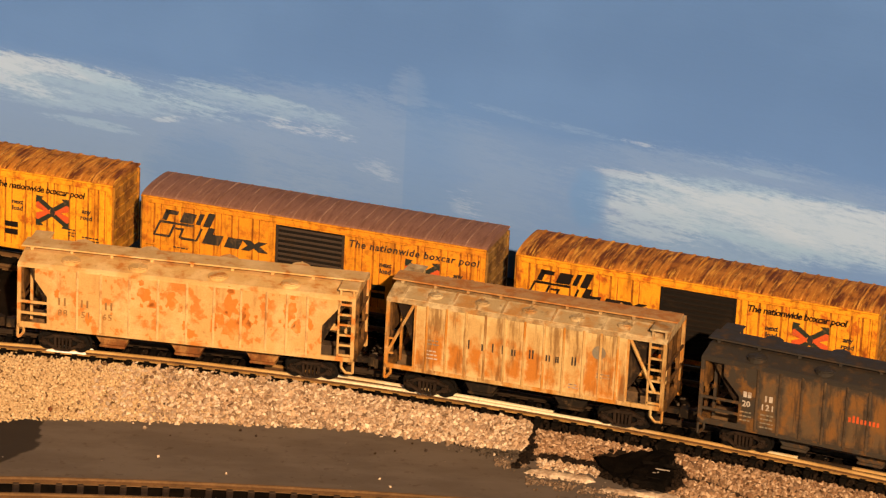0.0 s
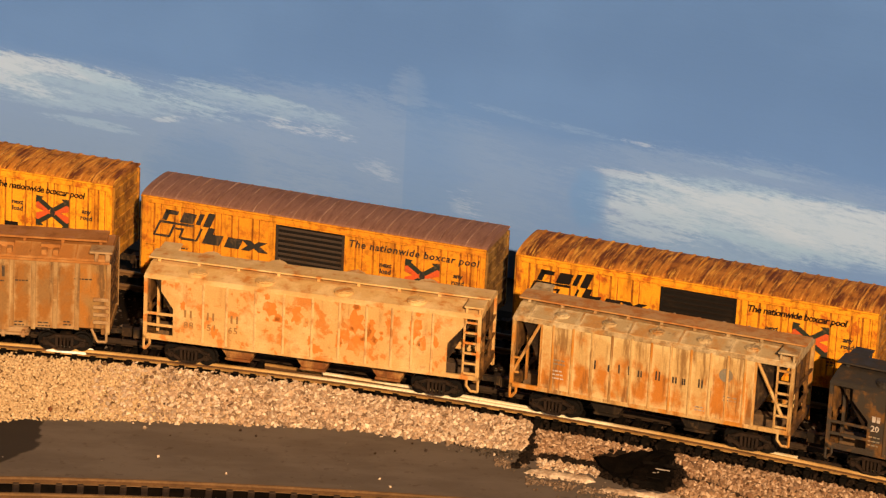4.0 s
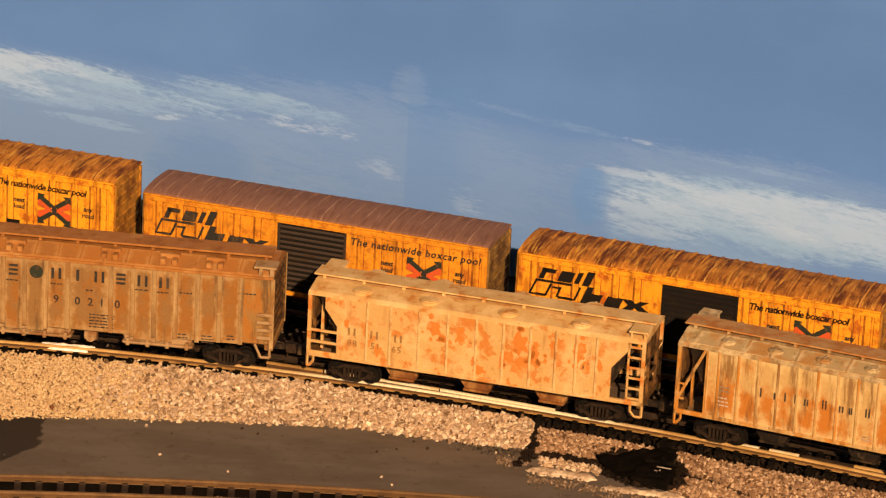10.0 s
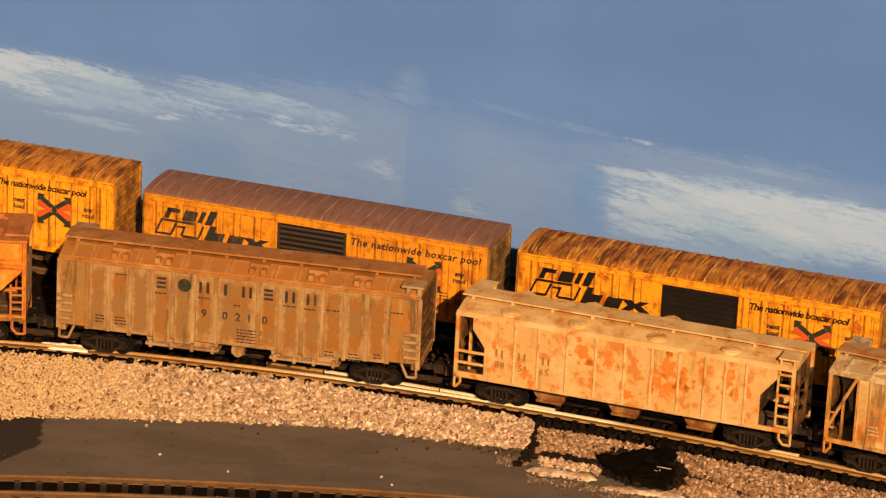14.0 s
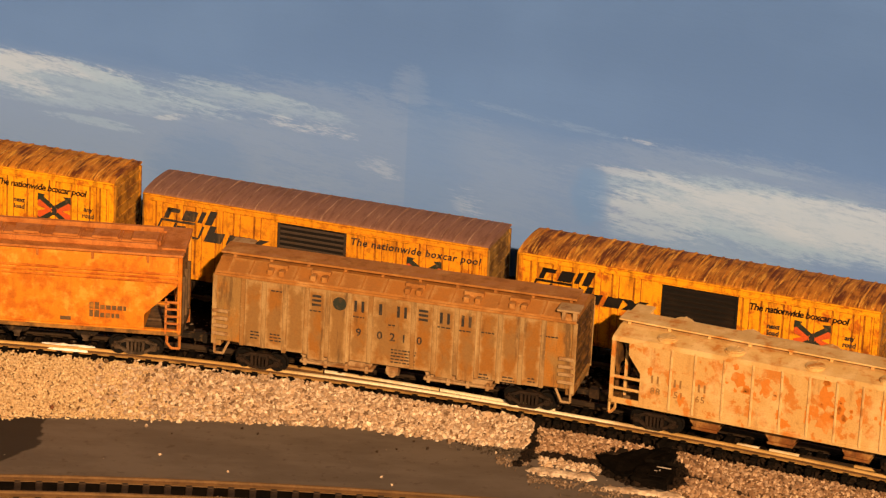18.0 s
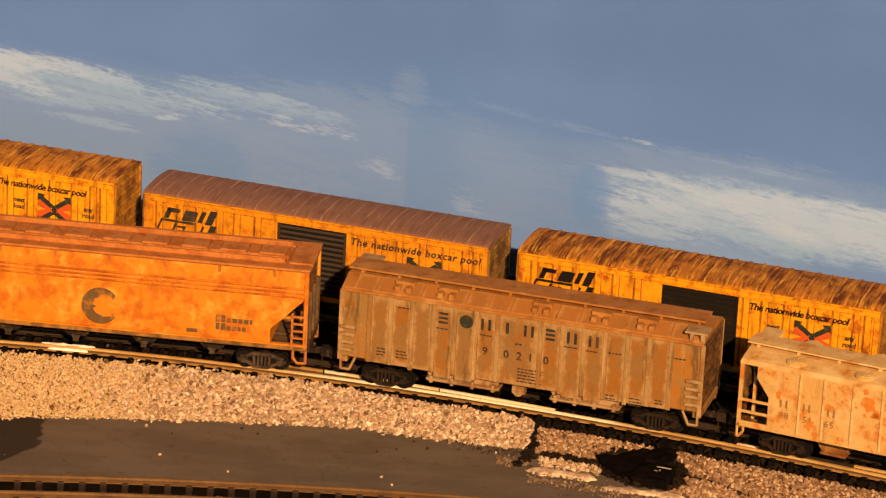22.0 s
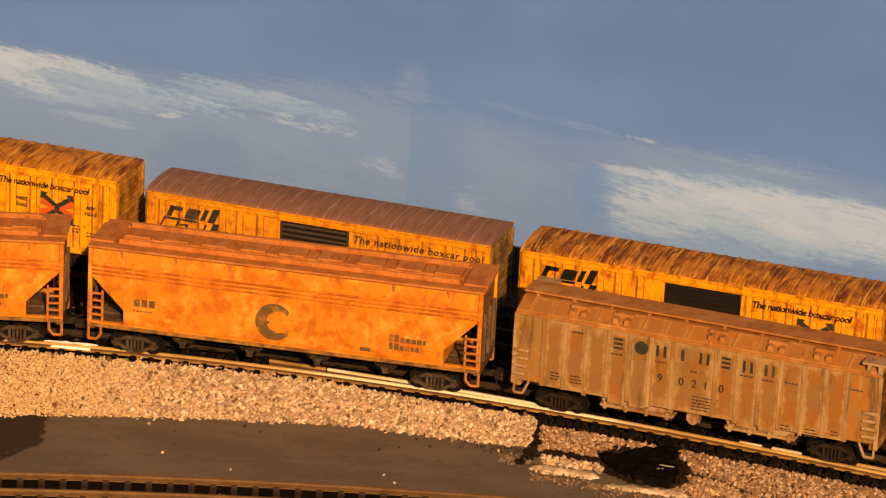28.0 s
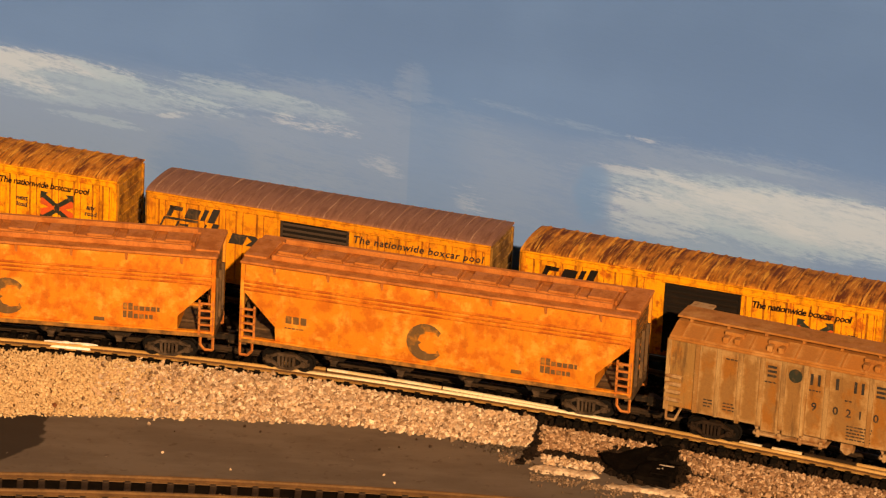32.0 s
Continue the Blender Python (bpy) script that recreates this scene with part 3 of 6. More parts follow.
def shoulder(rng):
    x = rng.uniform(-98, 27.5)
    a, b = gravel_edge(x), main_y(x) - inner_gap(x)
    if rng.random() > (x + 92) / 58:
        return None
    k = rng.random() ** 0.9
    y = a + (b - a) * k + rng.normal(0, 0.8)
    if x > ragged_end(y):
        return None
    return np.array((x, y, -4.7 + (2.5 + rise_at(x)) * k + rng.uniform(-0.2, 0.6)))


def fine_shoulder(rng):
    x = rng.uniform(-135, -20)
    a, b = gravel_edge(x), main_y(x) - inner_gap(x)
    if rng.random() < (x + 80) / 60 + 0.5 * noise.noise((x * 0.12, a * 0.1, 6.0)):
        return None
    k = rng.random()
    y = a + (b - a) * k + rng.normal(0, 0.5)
    return np.array((x, y, -4.75 + (2.5 + rise_at(x)) * k + rng.uniform(-0.1, 0.3)))


def between_ties(rng):
    x = rng.uniform(-140, 130)
    d = rng.uniform(-9.2, 9)
    return np.array((x, main_y(x) + d, (-2.5 if d < -5.9 else -3.45) + rng.uniform(-0.3, 0.3)))


def broken_bank(rng):
    x = rng.uniform(23, 135)
    a, b = main_y(x) - (23 if x < 60 else 34), main_y(x) - 9.0
    k = rng.random()
    y = a + (b - a) * k
    w = noise.noise((x * 0.35, y * 0.35, 2.0))
    if x < ragged_end(y) + 2.2 + w:
        return None
    if ((x - 53) / 12.0) ** 2 + ((y - 961 + 0.25 * (x - 53)) / 11.5) ** 2 < 1.0 + 0.5 * w or (56 < x < 62 and y > 965):
        return None
    if x < 43 and abs(y - 967.6 + 0.30 * (x - 28) - 0.8 * w) < 0.7:
        return None
    if x < 43 and y < 961.5 - 0.3 * (x - 25):
        return None
    if x > 62 and abs(k - 0.42 - 0.1 * math.sin(x * 0.21)) < 0.05:
        return None
    return np.array((x, y, -5.0 + 1.3 * k + rng.uniform(-0.2, 0.5)))


def rubble(rng):
    """Black lumps that stand for the cracks' shade, and lie round the buried motor."""
    pick = rng.random()
    if pick < 0.25:
        x = rng.uniform(27.5, 43)
        y = 967.4 - 0.30 * (x - 28) + rng.normal(0, 0.35)
    elif pick < 0.6:
        y = rng.uniform(960, 984)
        x = ragged_end(y) + 1.3 + rng.normal(0, 0.5) - max(0, 966 - y) * 0.35
    else:
        a = rng.uniform(0, math.tau)
        r = rng.uniform(0.8, 1.15)
        x, y = 52.5 + 10.5 * r * math.cos(a), 962.5 + 10.5 * r * math.sin(a) - 0.25 * 10 * math.cos(a)
    return np.array((x, y, -4.8 + rng.uniform(-0.1, 0.9)))


def edge_patch(rng):
    """Grey-brown grit that slid down beside the plaster."""
    x = rng.uniform(16, 64)
    y = 953.4 - 0.30 * (x - 24) - abs(rng.normal(0, 2.4)) + (8.5 if x < 24 else 0) + (3 if rng.random() < 0.08 else 0)
    if noise.noise((x * 0.3, y * 0.3, 9.0)) < -0.1:
        return None
    return np.array((x, y, -4.45 + rng.uniform(-0.1, 0.35)))


def ledge(rng):
    """A thin lower row of stones that broke off along the crack."""
    x = rng.uniform(27, 42.5)
    y = 963.4 - 0.24 * (x - 27) + rng.normal(0, 1.3)
    return np.array((x, y, -4.7 + rng.uniform(-0.1, 0.5)))


def crumbs(rng):
    x = rng.normal(18, 5)
    y = gravel_edge(x) - abs(rng.normal(0, 2.2)) - 0.3
    if x < -10 and rng.random() < 0.6:
        return None
    return np.array((x, y, -4.5 + rng.uniform(0, 0.15)))


def behind(rng):
    x = rng.uniform(-150, 130)
    y = main_y(x) + rng.uniform(8, 55)
    return np.array((x, y, -4.2 - (y - main_y(x)) * 0.035 + rng.uniform(-0.2, 0.5)))


stones("ballast_stones", STONE, 12000, shoulder, 1.04, "loose tan ballast stones spilling down from the track")
stones("fine_ballast", SAND, 17000, fine_shoulder, 0.62, "fine yellow sandy ballast beside the track")
stones("ballast_stones_track", STONE_BLACK, 5200, between_ties, 0.9, "near-black ballast stones between the ties")
stones("ballast_stones_bank", STONE_DARK, 11500, broken_bank, 0.98, "mixed brown ballast stones on a broken bank")
stones("ballast_stones_ledge", STONE, 340, ledge, 0.95, "row of loose pale stones along a crack")
stones("ballast_rubble", STONE_BLACK, 820, rubble, 1.2, "black rubble that darkens the bank's cracks like shade")
stones("ballast_spill", STONE_SPILL, 1300, edge_patch, 0.5, "grey-brown grit beside broken plaster")
stones("ballast_crumbs", STONE_GREY, 300, crumbs, 0.6, "stray stone crumbs on the roadway")
stones("ballast_stones_rear", STONE_GREY, 6500, behind, 1.1, "grey ballast stones between the two tracks")


def loose_stones(count):
    """Larger stones that lie free on the shoulder, each one for itself."""
    rng = np.random.default_rng(77)
    k = Mat("single_tan_stone", 0.9)
    r = k.n("ShaderNodeValToRGB")
    e = r.color_ramp.elements
    e[0].color, e[1].color = (0.26, 0.17, 0.10, 1), (0.84, 0.68, 0.47, 1)
    e.new(0.5).color = (0.58, 0.41, 0.25, 1)
    k.link(k.n("ShaderNodeObjectInfo").outputs["Random"], r.inputs[0])
    k.color(k.mix(k.ramp(k.noise(2500, 3, 0.6), 0.35, 0.7, 0, 0.4), r.outputs[0], (0.25, 0.14, 0.07)))
    shapes = []
    for i in range(8):
        bm = bmesh.new()
        bmesh.ops.create_icosphere(bm, subdivisions=1, radius=0.62 * MM)
        for v in bm.verts:
            v.co *= rng.uniform(0.6, 1.3)
        shapes.append(mesh_of(bm, "stone", k.m))
    for i in range(count):
        p = None
        while p is None or p[0] < -28:
            p = shoulder(rng)
        ob = new("stone", shapes[i % 8])
        ob.parent = shoulder_bed
        ob.matrix_basis = Matrix.LocRotScale(Vector((p[0], p[1], p[2] + 0.25)) * MM, Euler(rng.uniform(0, 6.28, 3)), Vector((1, 1, 1)) * rng.uniform(0.7, 1.25))


loose_stones(300)


def plaster(name, line, width, z, label):
    """A crumbling plaster rim: a low ridge with a ragged outline."""
    bm, rows = bmesh.new(), []
    n = 90
    for i in range(n + 1):
        k = i / n
        x0, y0, x1, y1 = line
        x, y = x0 + (x1 - x0) * k, y0 + (y1 - y0) * k
        w = width * (0.85 + 0.5 * noise.noise((x * 0.3, y * 0.3, 1.7)) + 0.35 * noise.noise((x * 1.1, y, 4.7))) * min(1, 6 * k + 0.2, 6 * (1 - k) + 0.2)
        o = 0.8 * noise.noise((x * 0.25, 3.3, 0))
        rows.append([bm.verts.new(Vector((x + 0.3 * noise.noise((x, j, 2)), y + o + 0.3 * noise.noise((x * 0.9, j * 0.9, 7)) + w * (j / 4 - 0.5), z + h - 0.9 * max(0.0, 1 - 9 * k, 1 - 9 * (1 - k)) + 0.16 * noise.noise((x * 0.6, j * 1.3, 5)) + 0.07 * noise.noise((x * 2.3, j * 2.1, 6)))) * MM)
                     for j, h in enumerate((-1.0, 0.25, 0.45, 0.3, -1.0))])
    for p, q in zip(rows, rows[1:]):
        for j in range(4):
            bm.faces.new((p[j], q[j], q[j + 1], p[j + 1]))
    return tagged(new(name, mesh_of(bm, name, PLASTER)), label, "plaster", kind="structure")


plaster("plaster_rim", (23.4, 957.4, 41.4, 954.0), 6.4, -4.1, "broken white plaster rim beside the roadway")
plaster("plaster_rim_lower", (40.5, 948.6, 64.0, 945.0), 5.0, -4.25, "stained white plaster rim beside the roadway")
plaster("plaster_rim_far", (72.0, 946.0, 96.0, 936.0), 3.4, -4.4, "pale plaster rim below the bank")


def lumpy(name, parent, *spans, lump=0.7, seed=0.0):
    """Boxes knocked out of true, crusted with paint and grit."""
    bm = bmesh.new()
    for x, y, z in spans:
        box(bm, x, y, z, 0.5)
    bmesh.ops.subdivide_edges(bm, edges=[e for e in bm.edges if e.calc_length() > 0.0012], cuts=3, use_grid_fill=True)
    for v in bm.verts:
        v.co += noise.noise_vector(v.co * 330 + Vector((seed, 0, 0))) * lump * MM + noise.noise_vector(v.co * 1100) * 0.25 * MM
    return part(name, bm, PIT, parent)


def switch_machine():
    """A black cast switch motor half buried in the bank: tapered nose, box, cover plate and throw arm."""
    root = tagged(new("switch_motor"), "matt black switch motor half buried in the ballast bank", "switch motor")
    root.matrix_basis = pose(0.0535, 0.9610, -0.0050, 0, 0, -18)
    bm = bmesh.new()
    prism(bm, [(-12.0, -0.5), (-9.0, -5.0), (-4, -7.5), (3, -7.8), (5, 8.0), (-1, 11.0), (-4, 9.0), (-9, 3.6), (-11.8, 1.6)], "z", 0, 2.4)
    bmesh.ops.triangulate(bm, faces=bm.faces)
    bmesh.ops.subdivide_edges(bm, edges=bm.edges[:], cuts=3, use_grid_fill=True)
    for v in bm.verts:
        v.co += noise.noise_vector(v.co * 260) * 0.0011 + noise.noise_vector(v.co * 900) * 0.0004
    part("nose", bm, PIT, root)
    lumpy("motor_box", root, ((-1.5, 8.2), (-9.6, 1.2), (-0.4, 2.6)))
    lumpy("rim", root, ((-1.0, 8.4), (1.0, 2.0), (2.0, 3.2)), lump=0.4, seed=4.0)
    lumpy("throw_arm", root, ((0.5, 5.0), (6.5, 13.0), (0.2, 2.2)), ((-0.8, 4.4), (12.0, 25.0), (0.6, 3.6)), seed=9.0)
    boxes("cover_plate", PIT, root, ((2.6, 7.4), (-7.6, -2.4), (2.7, 3.1)), bevel=0.1)
    boxes("cover_mark", WHITEINK, root, ((3.6, 4.4), (-4.9, -4.5), (3.1, 3.16)), ((4.7, 5.0), (-4.5, -3.7), (3.1, 3.16)), ((3.4, 7.2), (-1.9, -1.6), (2.9, 3.05)))
    return root


switch_machine()
# Flat black strip that stands for the shaded depth of a crack.
bm, rows = bmesh.new(), []
for i in range(60):
    y = 987 - 28 * i / 59
    x = ragged_end(y) + 1.2 - max(0, 966 - y) * 0.35
    w = (1.0 + 0.8 * noise.noise((y * 0.5, 1.0, 3.0))) * min(1.0, (i + 3) / 12, (62 - i) / 14)
    rows.append([bm.verts.new(Vector((x + w * d, y, z)) * MM) for d, z in ((-0.7, -5.4), (-0.5, -4.62), (0.5, -4.58), (0.7, -5.4))])
for p, q in zip(rows, rows[1:]):
    for i in range(3):
        bm.faces.new((p[i], q[i], q[i + 1], p[i + 1]))
tagged(new("crack", mesh_of(bm, "crack", PIT)), "black strip for a crack's shade across the ballast bank", "crack", kind="structure")

# dark bed under the foreground track
bm, rows = bmesh.new(), []
for i in range(71):
    rows.append([])
    for off, z in ((-5.6, -4.8), (-5.4, -4.36), (5.4, -4.36), (5.6, -4.8)):
        x, y, h = front_line(-0.28 + 0.008 * i, off * MM)
        rows[-1].append(bm.verts.new((x, y, z * MM)))
for p, q in zip(rows, rows[1:]):
    for i in range(3):
        bm.faces.new((p[i], q[i], q[i + 1], p[i + 1]))
tagged(new("front_track_bed", mesh_of(bm, "front_track_bed", TIE)), "black bed between the foreground rails", "ballast", kind="structure")


def front_bed(rng):
    x = rng.uniform(-130, 130)
    px, py, h = front_line(x * MM, rng.uniform(-4.2, -0.5) * MM)
    if noise.noise((x * 0.12, 0.0, 1.0)) < 0.05:
        return None
    return np.array((px * 1000, py * 1000, -4.2))


stones("front_track_grit", STONE_SPILL, 260, front_bed, 0.6, "brown grit between the foreground ties")

def chip(x, y, r, mat, label, z=-4.6):
    """A single stray stone chip."""
    rng = random.Random(int(x * 13 + y))
    bm = bmesh.new()
    bmesh.ops.create_icosphere(bm, subdivisions=1, radius=r * MM)
    for v in bm.verts:
        v.co *= rng.uniform(0.7, 1.25)
    ob = new("stone_chip", mesh_of(bm, "stone_chip", mat))
    ob.matrix_basis = pose(x * MM, y * MM, (z + r * 0.8) * MM, 0, 0, rng.uniform(0, 360))
    tagged(ob, label, "stone", "stray stone chips")


for x, y, r in ((-72.8, 972.5, 0.5), (-67.9, 955.0, 0.42), (-18.2, 977.5, 0.35), (-50.4, 946.8, 0.3), (-12.4, 948.2, 0.42), (-9.6, 943.6, 0.4), (16.0, 967.0, 0.4)):
    chip(x, y, r, PLASTER, "small white stone chip on the grey roadway")
for x, y, r in ((-48.6, 974.2, 0.45), (-44.4, 971.4, 0.35), (-14.0, 964.0, 0.4), (-1.3, 967.4, 0.5), (-9.1, 966.2, 0.3), (-4.8, 971.6, 0.35), (-66.0, 969.0, 0.25)):
    chip(x, y, r, TIE_BROWN, "dark brown crumb on the grey roadway")
chip(-97.6, 980.3, 0.8, RUST_PEBBLE, "rusty brown pebble on fine ballast", -4.3)
chip(-69.0, 986.5, 0.55, TIE_BROWN, "dark brown crumb on ballast", -3.9)

# painted sky board
BACK = Matrix.Translation((-0.03196, 1.05735, 0)) @ Matrix.Rotation(radians(-17.54), 4, "Z") @ Matrix.Translation((0, 0.055, 0))


def sky_paint():
    k = Mat("painted_sky_board", 0.75)
    x, z = k.axis(0), k.axis(2)

    def spot(cx, cz, lean, rx, rz, hard=0.0):
        """1 inside a slanting ellipse, fading to its rim."""
        dx = k.math("SUBTRACT", x, cx * MM)
        dz = k.math("SUBTRACT", k.math("SUBTRACT", z, cz * MM), k.math("MULTIPLY", dx, lean))
        a, b = k.math("DIVIDE", dx, rx * MM), k.math("DIVIDE", dz, rz * MM)
        r = k.math("ADD", k.math("MULTIPLY", a, a), k.math("MULTIPLY", b, b))
        return k.ramp(r, 1.0, hard, 0.0, 1.0)

    wide = k.noise(16, 3, 0.5, stretch=(1, 1, 1.6))
    base = k.mix(k.ramp(z, 0.005, 0.085), (0.097, 0.216, 0.565), (0.076, 0.178, 0.478))
    base = k.mix(k.ramp(wide, 0.35, 0.7, 0, 0.35), base, (0.115, 0.255, 0.635))
    run = k.math("ADD", z, k.math("MULTIPLY", x, 0.09))
    mp = k.n("ShaderNodeCombineXYZ")
    k.link(k.math("MULTIPLY", x, 0.30), mp.inputs[0])
    k.link(k.math("MULTIPLY", run, 1.7), mp.inputs[2])

    def strokes(scale, detail, rough):
        t = k.n("ShaderNodeTexNoise", Scale=scale, Detail=detail, Roughness=rough)
        k.link(mp.outputs[0], t.inputs["Vector"])
        return t.outputs[0]

    brush, dry, fine = strokes(120, 6, 0.7), strokes(420, 5, 0.75), strokes(1300, 3, 0.7)
    tex = k.math("ADD", k.math("ADD", k.math("MULTIPLY", brush, 0.45), k.math("MULTIPLY", dry, 0.35)), k.math("MULTIPLY", fine, 0.2))
    tex = k.ramp(tex, 0.40, 0.60)

    def cloud(c, mask, at, soft, colour, most):
        v = k.math("ADD", mask, k.math("MULTIPLY", tex, 0.9))
        f = k.math("MULTIPLY", k.ramp(v, at - soft, at + soft, 0, most), k.ramp(mask, 0.0, 0.2))
        return k.mix(f, c, colour)

    haze = (0.150, 0.274, 0.585)
    pale = (0.23, 0.40, 0.70)
    white = (0.34, 0.49, 0.76)
    c = base
    c = cloud(c, spot(-100, 20, -0.07, 100, 20), 0.75, 0.55, haze, 0.9)
    c = cloud(c, spot(0, 24, -0.10, 75, 22), 1.0, 0.55, haze, 0.65)
    c = cloud(c, spot(108, 26, -0.05, 70, 17), 0.95, 0.5, haze, 0.7)
    low = k.math("ADD", k.math("ADD", z, k.math("MULTIPLY", x, 0.004)), k.math("MULTIPLY", k.math("SUBTRACT", brush, 0.5), 0.012))
    c = k.mix(k.ramp(low, 0.0405, 0.033, 0, 0.42), c, haze)
    c = cloud(c, spot(-108, 30.0, -0.02, 66, 9.0), 1.0, 0.55, pale, 0.62)
    c = cloud(c, spot(-126, 35.0, -0.02, 62, 4.2), 1.12, 0.5, white, 0.8)
    c = cloud(c, spot(-46, 33.0, -0.03, 44, 5.0), 1.15, 0.45, pale, 0.5)
    c = cloud(c, spot(-120, 28.5, -0.06, 36, 5.0), 1.35, 0.35, white, 0.65)
    c = cloud(c, spot(-84, 33.0, -0.20, 24, 3.0), 1.25, 0.35, pale, 0.7)
    c = cloud(c, spot(-60, 29.5, -0.12, 22, 3.6), 1.35, 0.35, pale, 0.6)
    c = cloud(c, spot(-26, 28.2, -0.06, 24, 3.4), 1.5, 0.35, white, 0.6)
    c = cloud(c, spot(-44, 35.5, -0.08, 40, 2.4), 1.35, 0.3, pale, 0.4)
    c = cloud(c, spot(-90, 19.5, -0.03, 26, 2.2), 1.35, 0.3, pale, 0.5)
    c = cloud(c, spot(112, 22.0, -0.03, 60, 12.0), 0.80, 0.55, pale, 0.8)
    c = cloud(c, spot(122, 23.5, -0.01, 62, 8.5), 0.95, 0.6, white, 0.62)
    c = cloud(c, spot(98, 24.5, -0.24, 34, 3.2), 1.15, 0.45, white, 0.5)
    c = cloud(c, spot(130, 20.0, -0.06, 46, 7.0), 1.1, 0.55, white, 0.3)
    c = cloud(c, spot(68, 29.2, -0.06, 15, 2.0), 1.3, 0.4, white, 0.5)
    c = cloud(c, spot(130, 27.6, 0.0, 38, 3.2), 1.0, 0.4, white, 0.45)
    c = cloud(c, spot(76, 17.5, -0.10, 24, 9.0), 1.15, 0.4, white, 0.5)
    c = cloud(c, spot(92, 13.0, -0.04, 40, 9.0), 0.95, 0.5, pale, 0.35)
    c = cloud(c, spot(22, 14.0, -0.3, 9, 7.0), 1.55, 0.4, white, 0.4)
    c = cloud(c, spot(-4, 19.6, -0.2, 12, 5), 1.55, 0.4, white, 0.35)
    c = cloud(c, spot(44, 41.0, -0.09, 32, 2.2), 1.35, 0.5, pale, 0.28)
    c = cloud(c, spot(72, 38.9, -0.07, 11, 1.1), 1.6, 0.3, white, 0.45)
    c = cloud(c, spot(104, 36.0, -0.05, 24, 1.6), 1.35, 0.35, pale, 0.25)
    c = cloud(c, spot(4, 44.0, -0.02, 7, 9.0), 1.1, 0.6, haze, 0.5)
    c = cloud(c, spot(-58, 11.0, 0.05, 20, 15), 0.95, 0.55, (0.095, 0.218, 0.56), 0.5)
    c = cloud(c, spot(-68, 24.5, 0.22, 9, 1.5), 1.35, 0.35, white, 0.45)
    c = cloud(c, spot(58, 20.0, 0.0, 7, 12), 0.9, 0.5, (0.095, 0.235, 0.60), 0.6)
    seam = k.math("MULTIPLY", k.ramp(x, 0.0035, 0.0042), k.ramp(x, 0.03, 0.012))
    c = k.mix(k.math("MULTIPLY", seam, k.ramp(z, 0.06, 0.035, 0, 0.35)), c, (0.088, 0.215, 0.57))
    k.color(c)
    k.bump(dry, 0.00015, 0.35)
    return k.m


bm = bmesh.new()
box(bm, (-450, 450), (0, 5), (-7, 320), 0.4)
backdrop = tagged(new("backdrop", mesh_of(bm, "backdrop", sky_paint())), "blue painted sky board with brushed white clouds",
                  "backdrop", kind="structure")
backdrop.matrix_basis = BACK


# ---------------------------------------------------------------- the room around the layout: unseen, added to enclose the light
def slab(name, spans, mat, label, category):
    bm = bmesh.new()
    for x, y, z in spans:
        box(bm, x, y, z)
    return tagged(new(name, mesh_of(bm, name, mat)), label, category, kind="structure")


slab("floor", [((-1600, 1600), (-1100, 1600), (-1000, -950))], FLOORMAT, "plain grey room floor", "floor")
slab("ceiling", [((-1600, 1600), (-1100, 1600), (1350, 1400))], WALLPAINT, "plain unseen ceiling", "ceiling")
slab("wall_north", [((-1600, 1600), (1500, 1600), (-950, 1350))], WALLPAINT, "plain wall behind the sky board", "wall")
slab("wall_west", [((-1600, -1500), (-1000, 1500), (-950, 1350))], WALLPAINT, "plain side wall", "wall")
slab("wall_east", [((1500, 1600), (-1000, 1500), (-950, 1350))], WALLPAINT, "plain side wall", "wall")
# Unseen wall; its opening is added to let the sun in.
slab("wall_south", [((-1600, -1200), (-1100, -1000), (-950, 1350)), ((1400, 1600), (-1100, -1000), (-950, 1350)),
                    ((-1200, 1400), (-1100, -1000), (-950, -300)), ((-1200, 1400), (-1100, -1000), (1300, 1350))], WALLPAINT,
     "plain unseen wall with an opening added for the sun", "wall")
for lx in (-640, 640):
    for ly in (600, 1220):
        slab("bench_leg", [((lx - 25, lx + 25), (ly - 25, ly + 25), (-950, -26))], WOOD, "bare wooden bench leg", "leg")

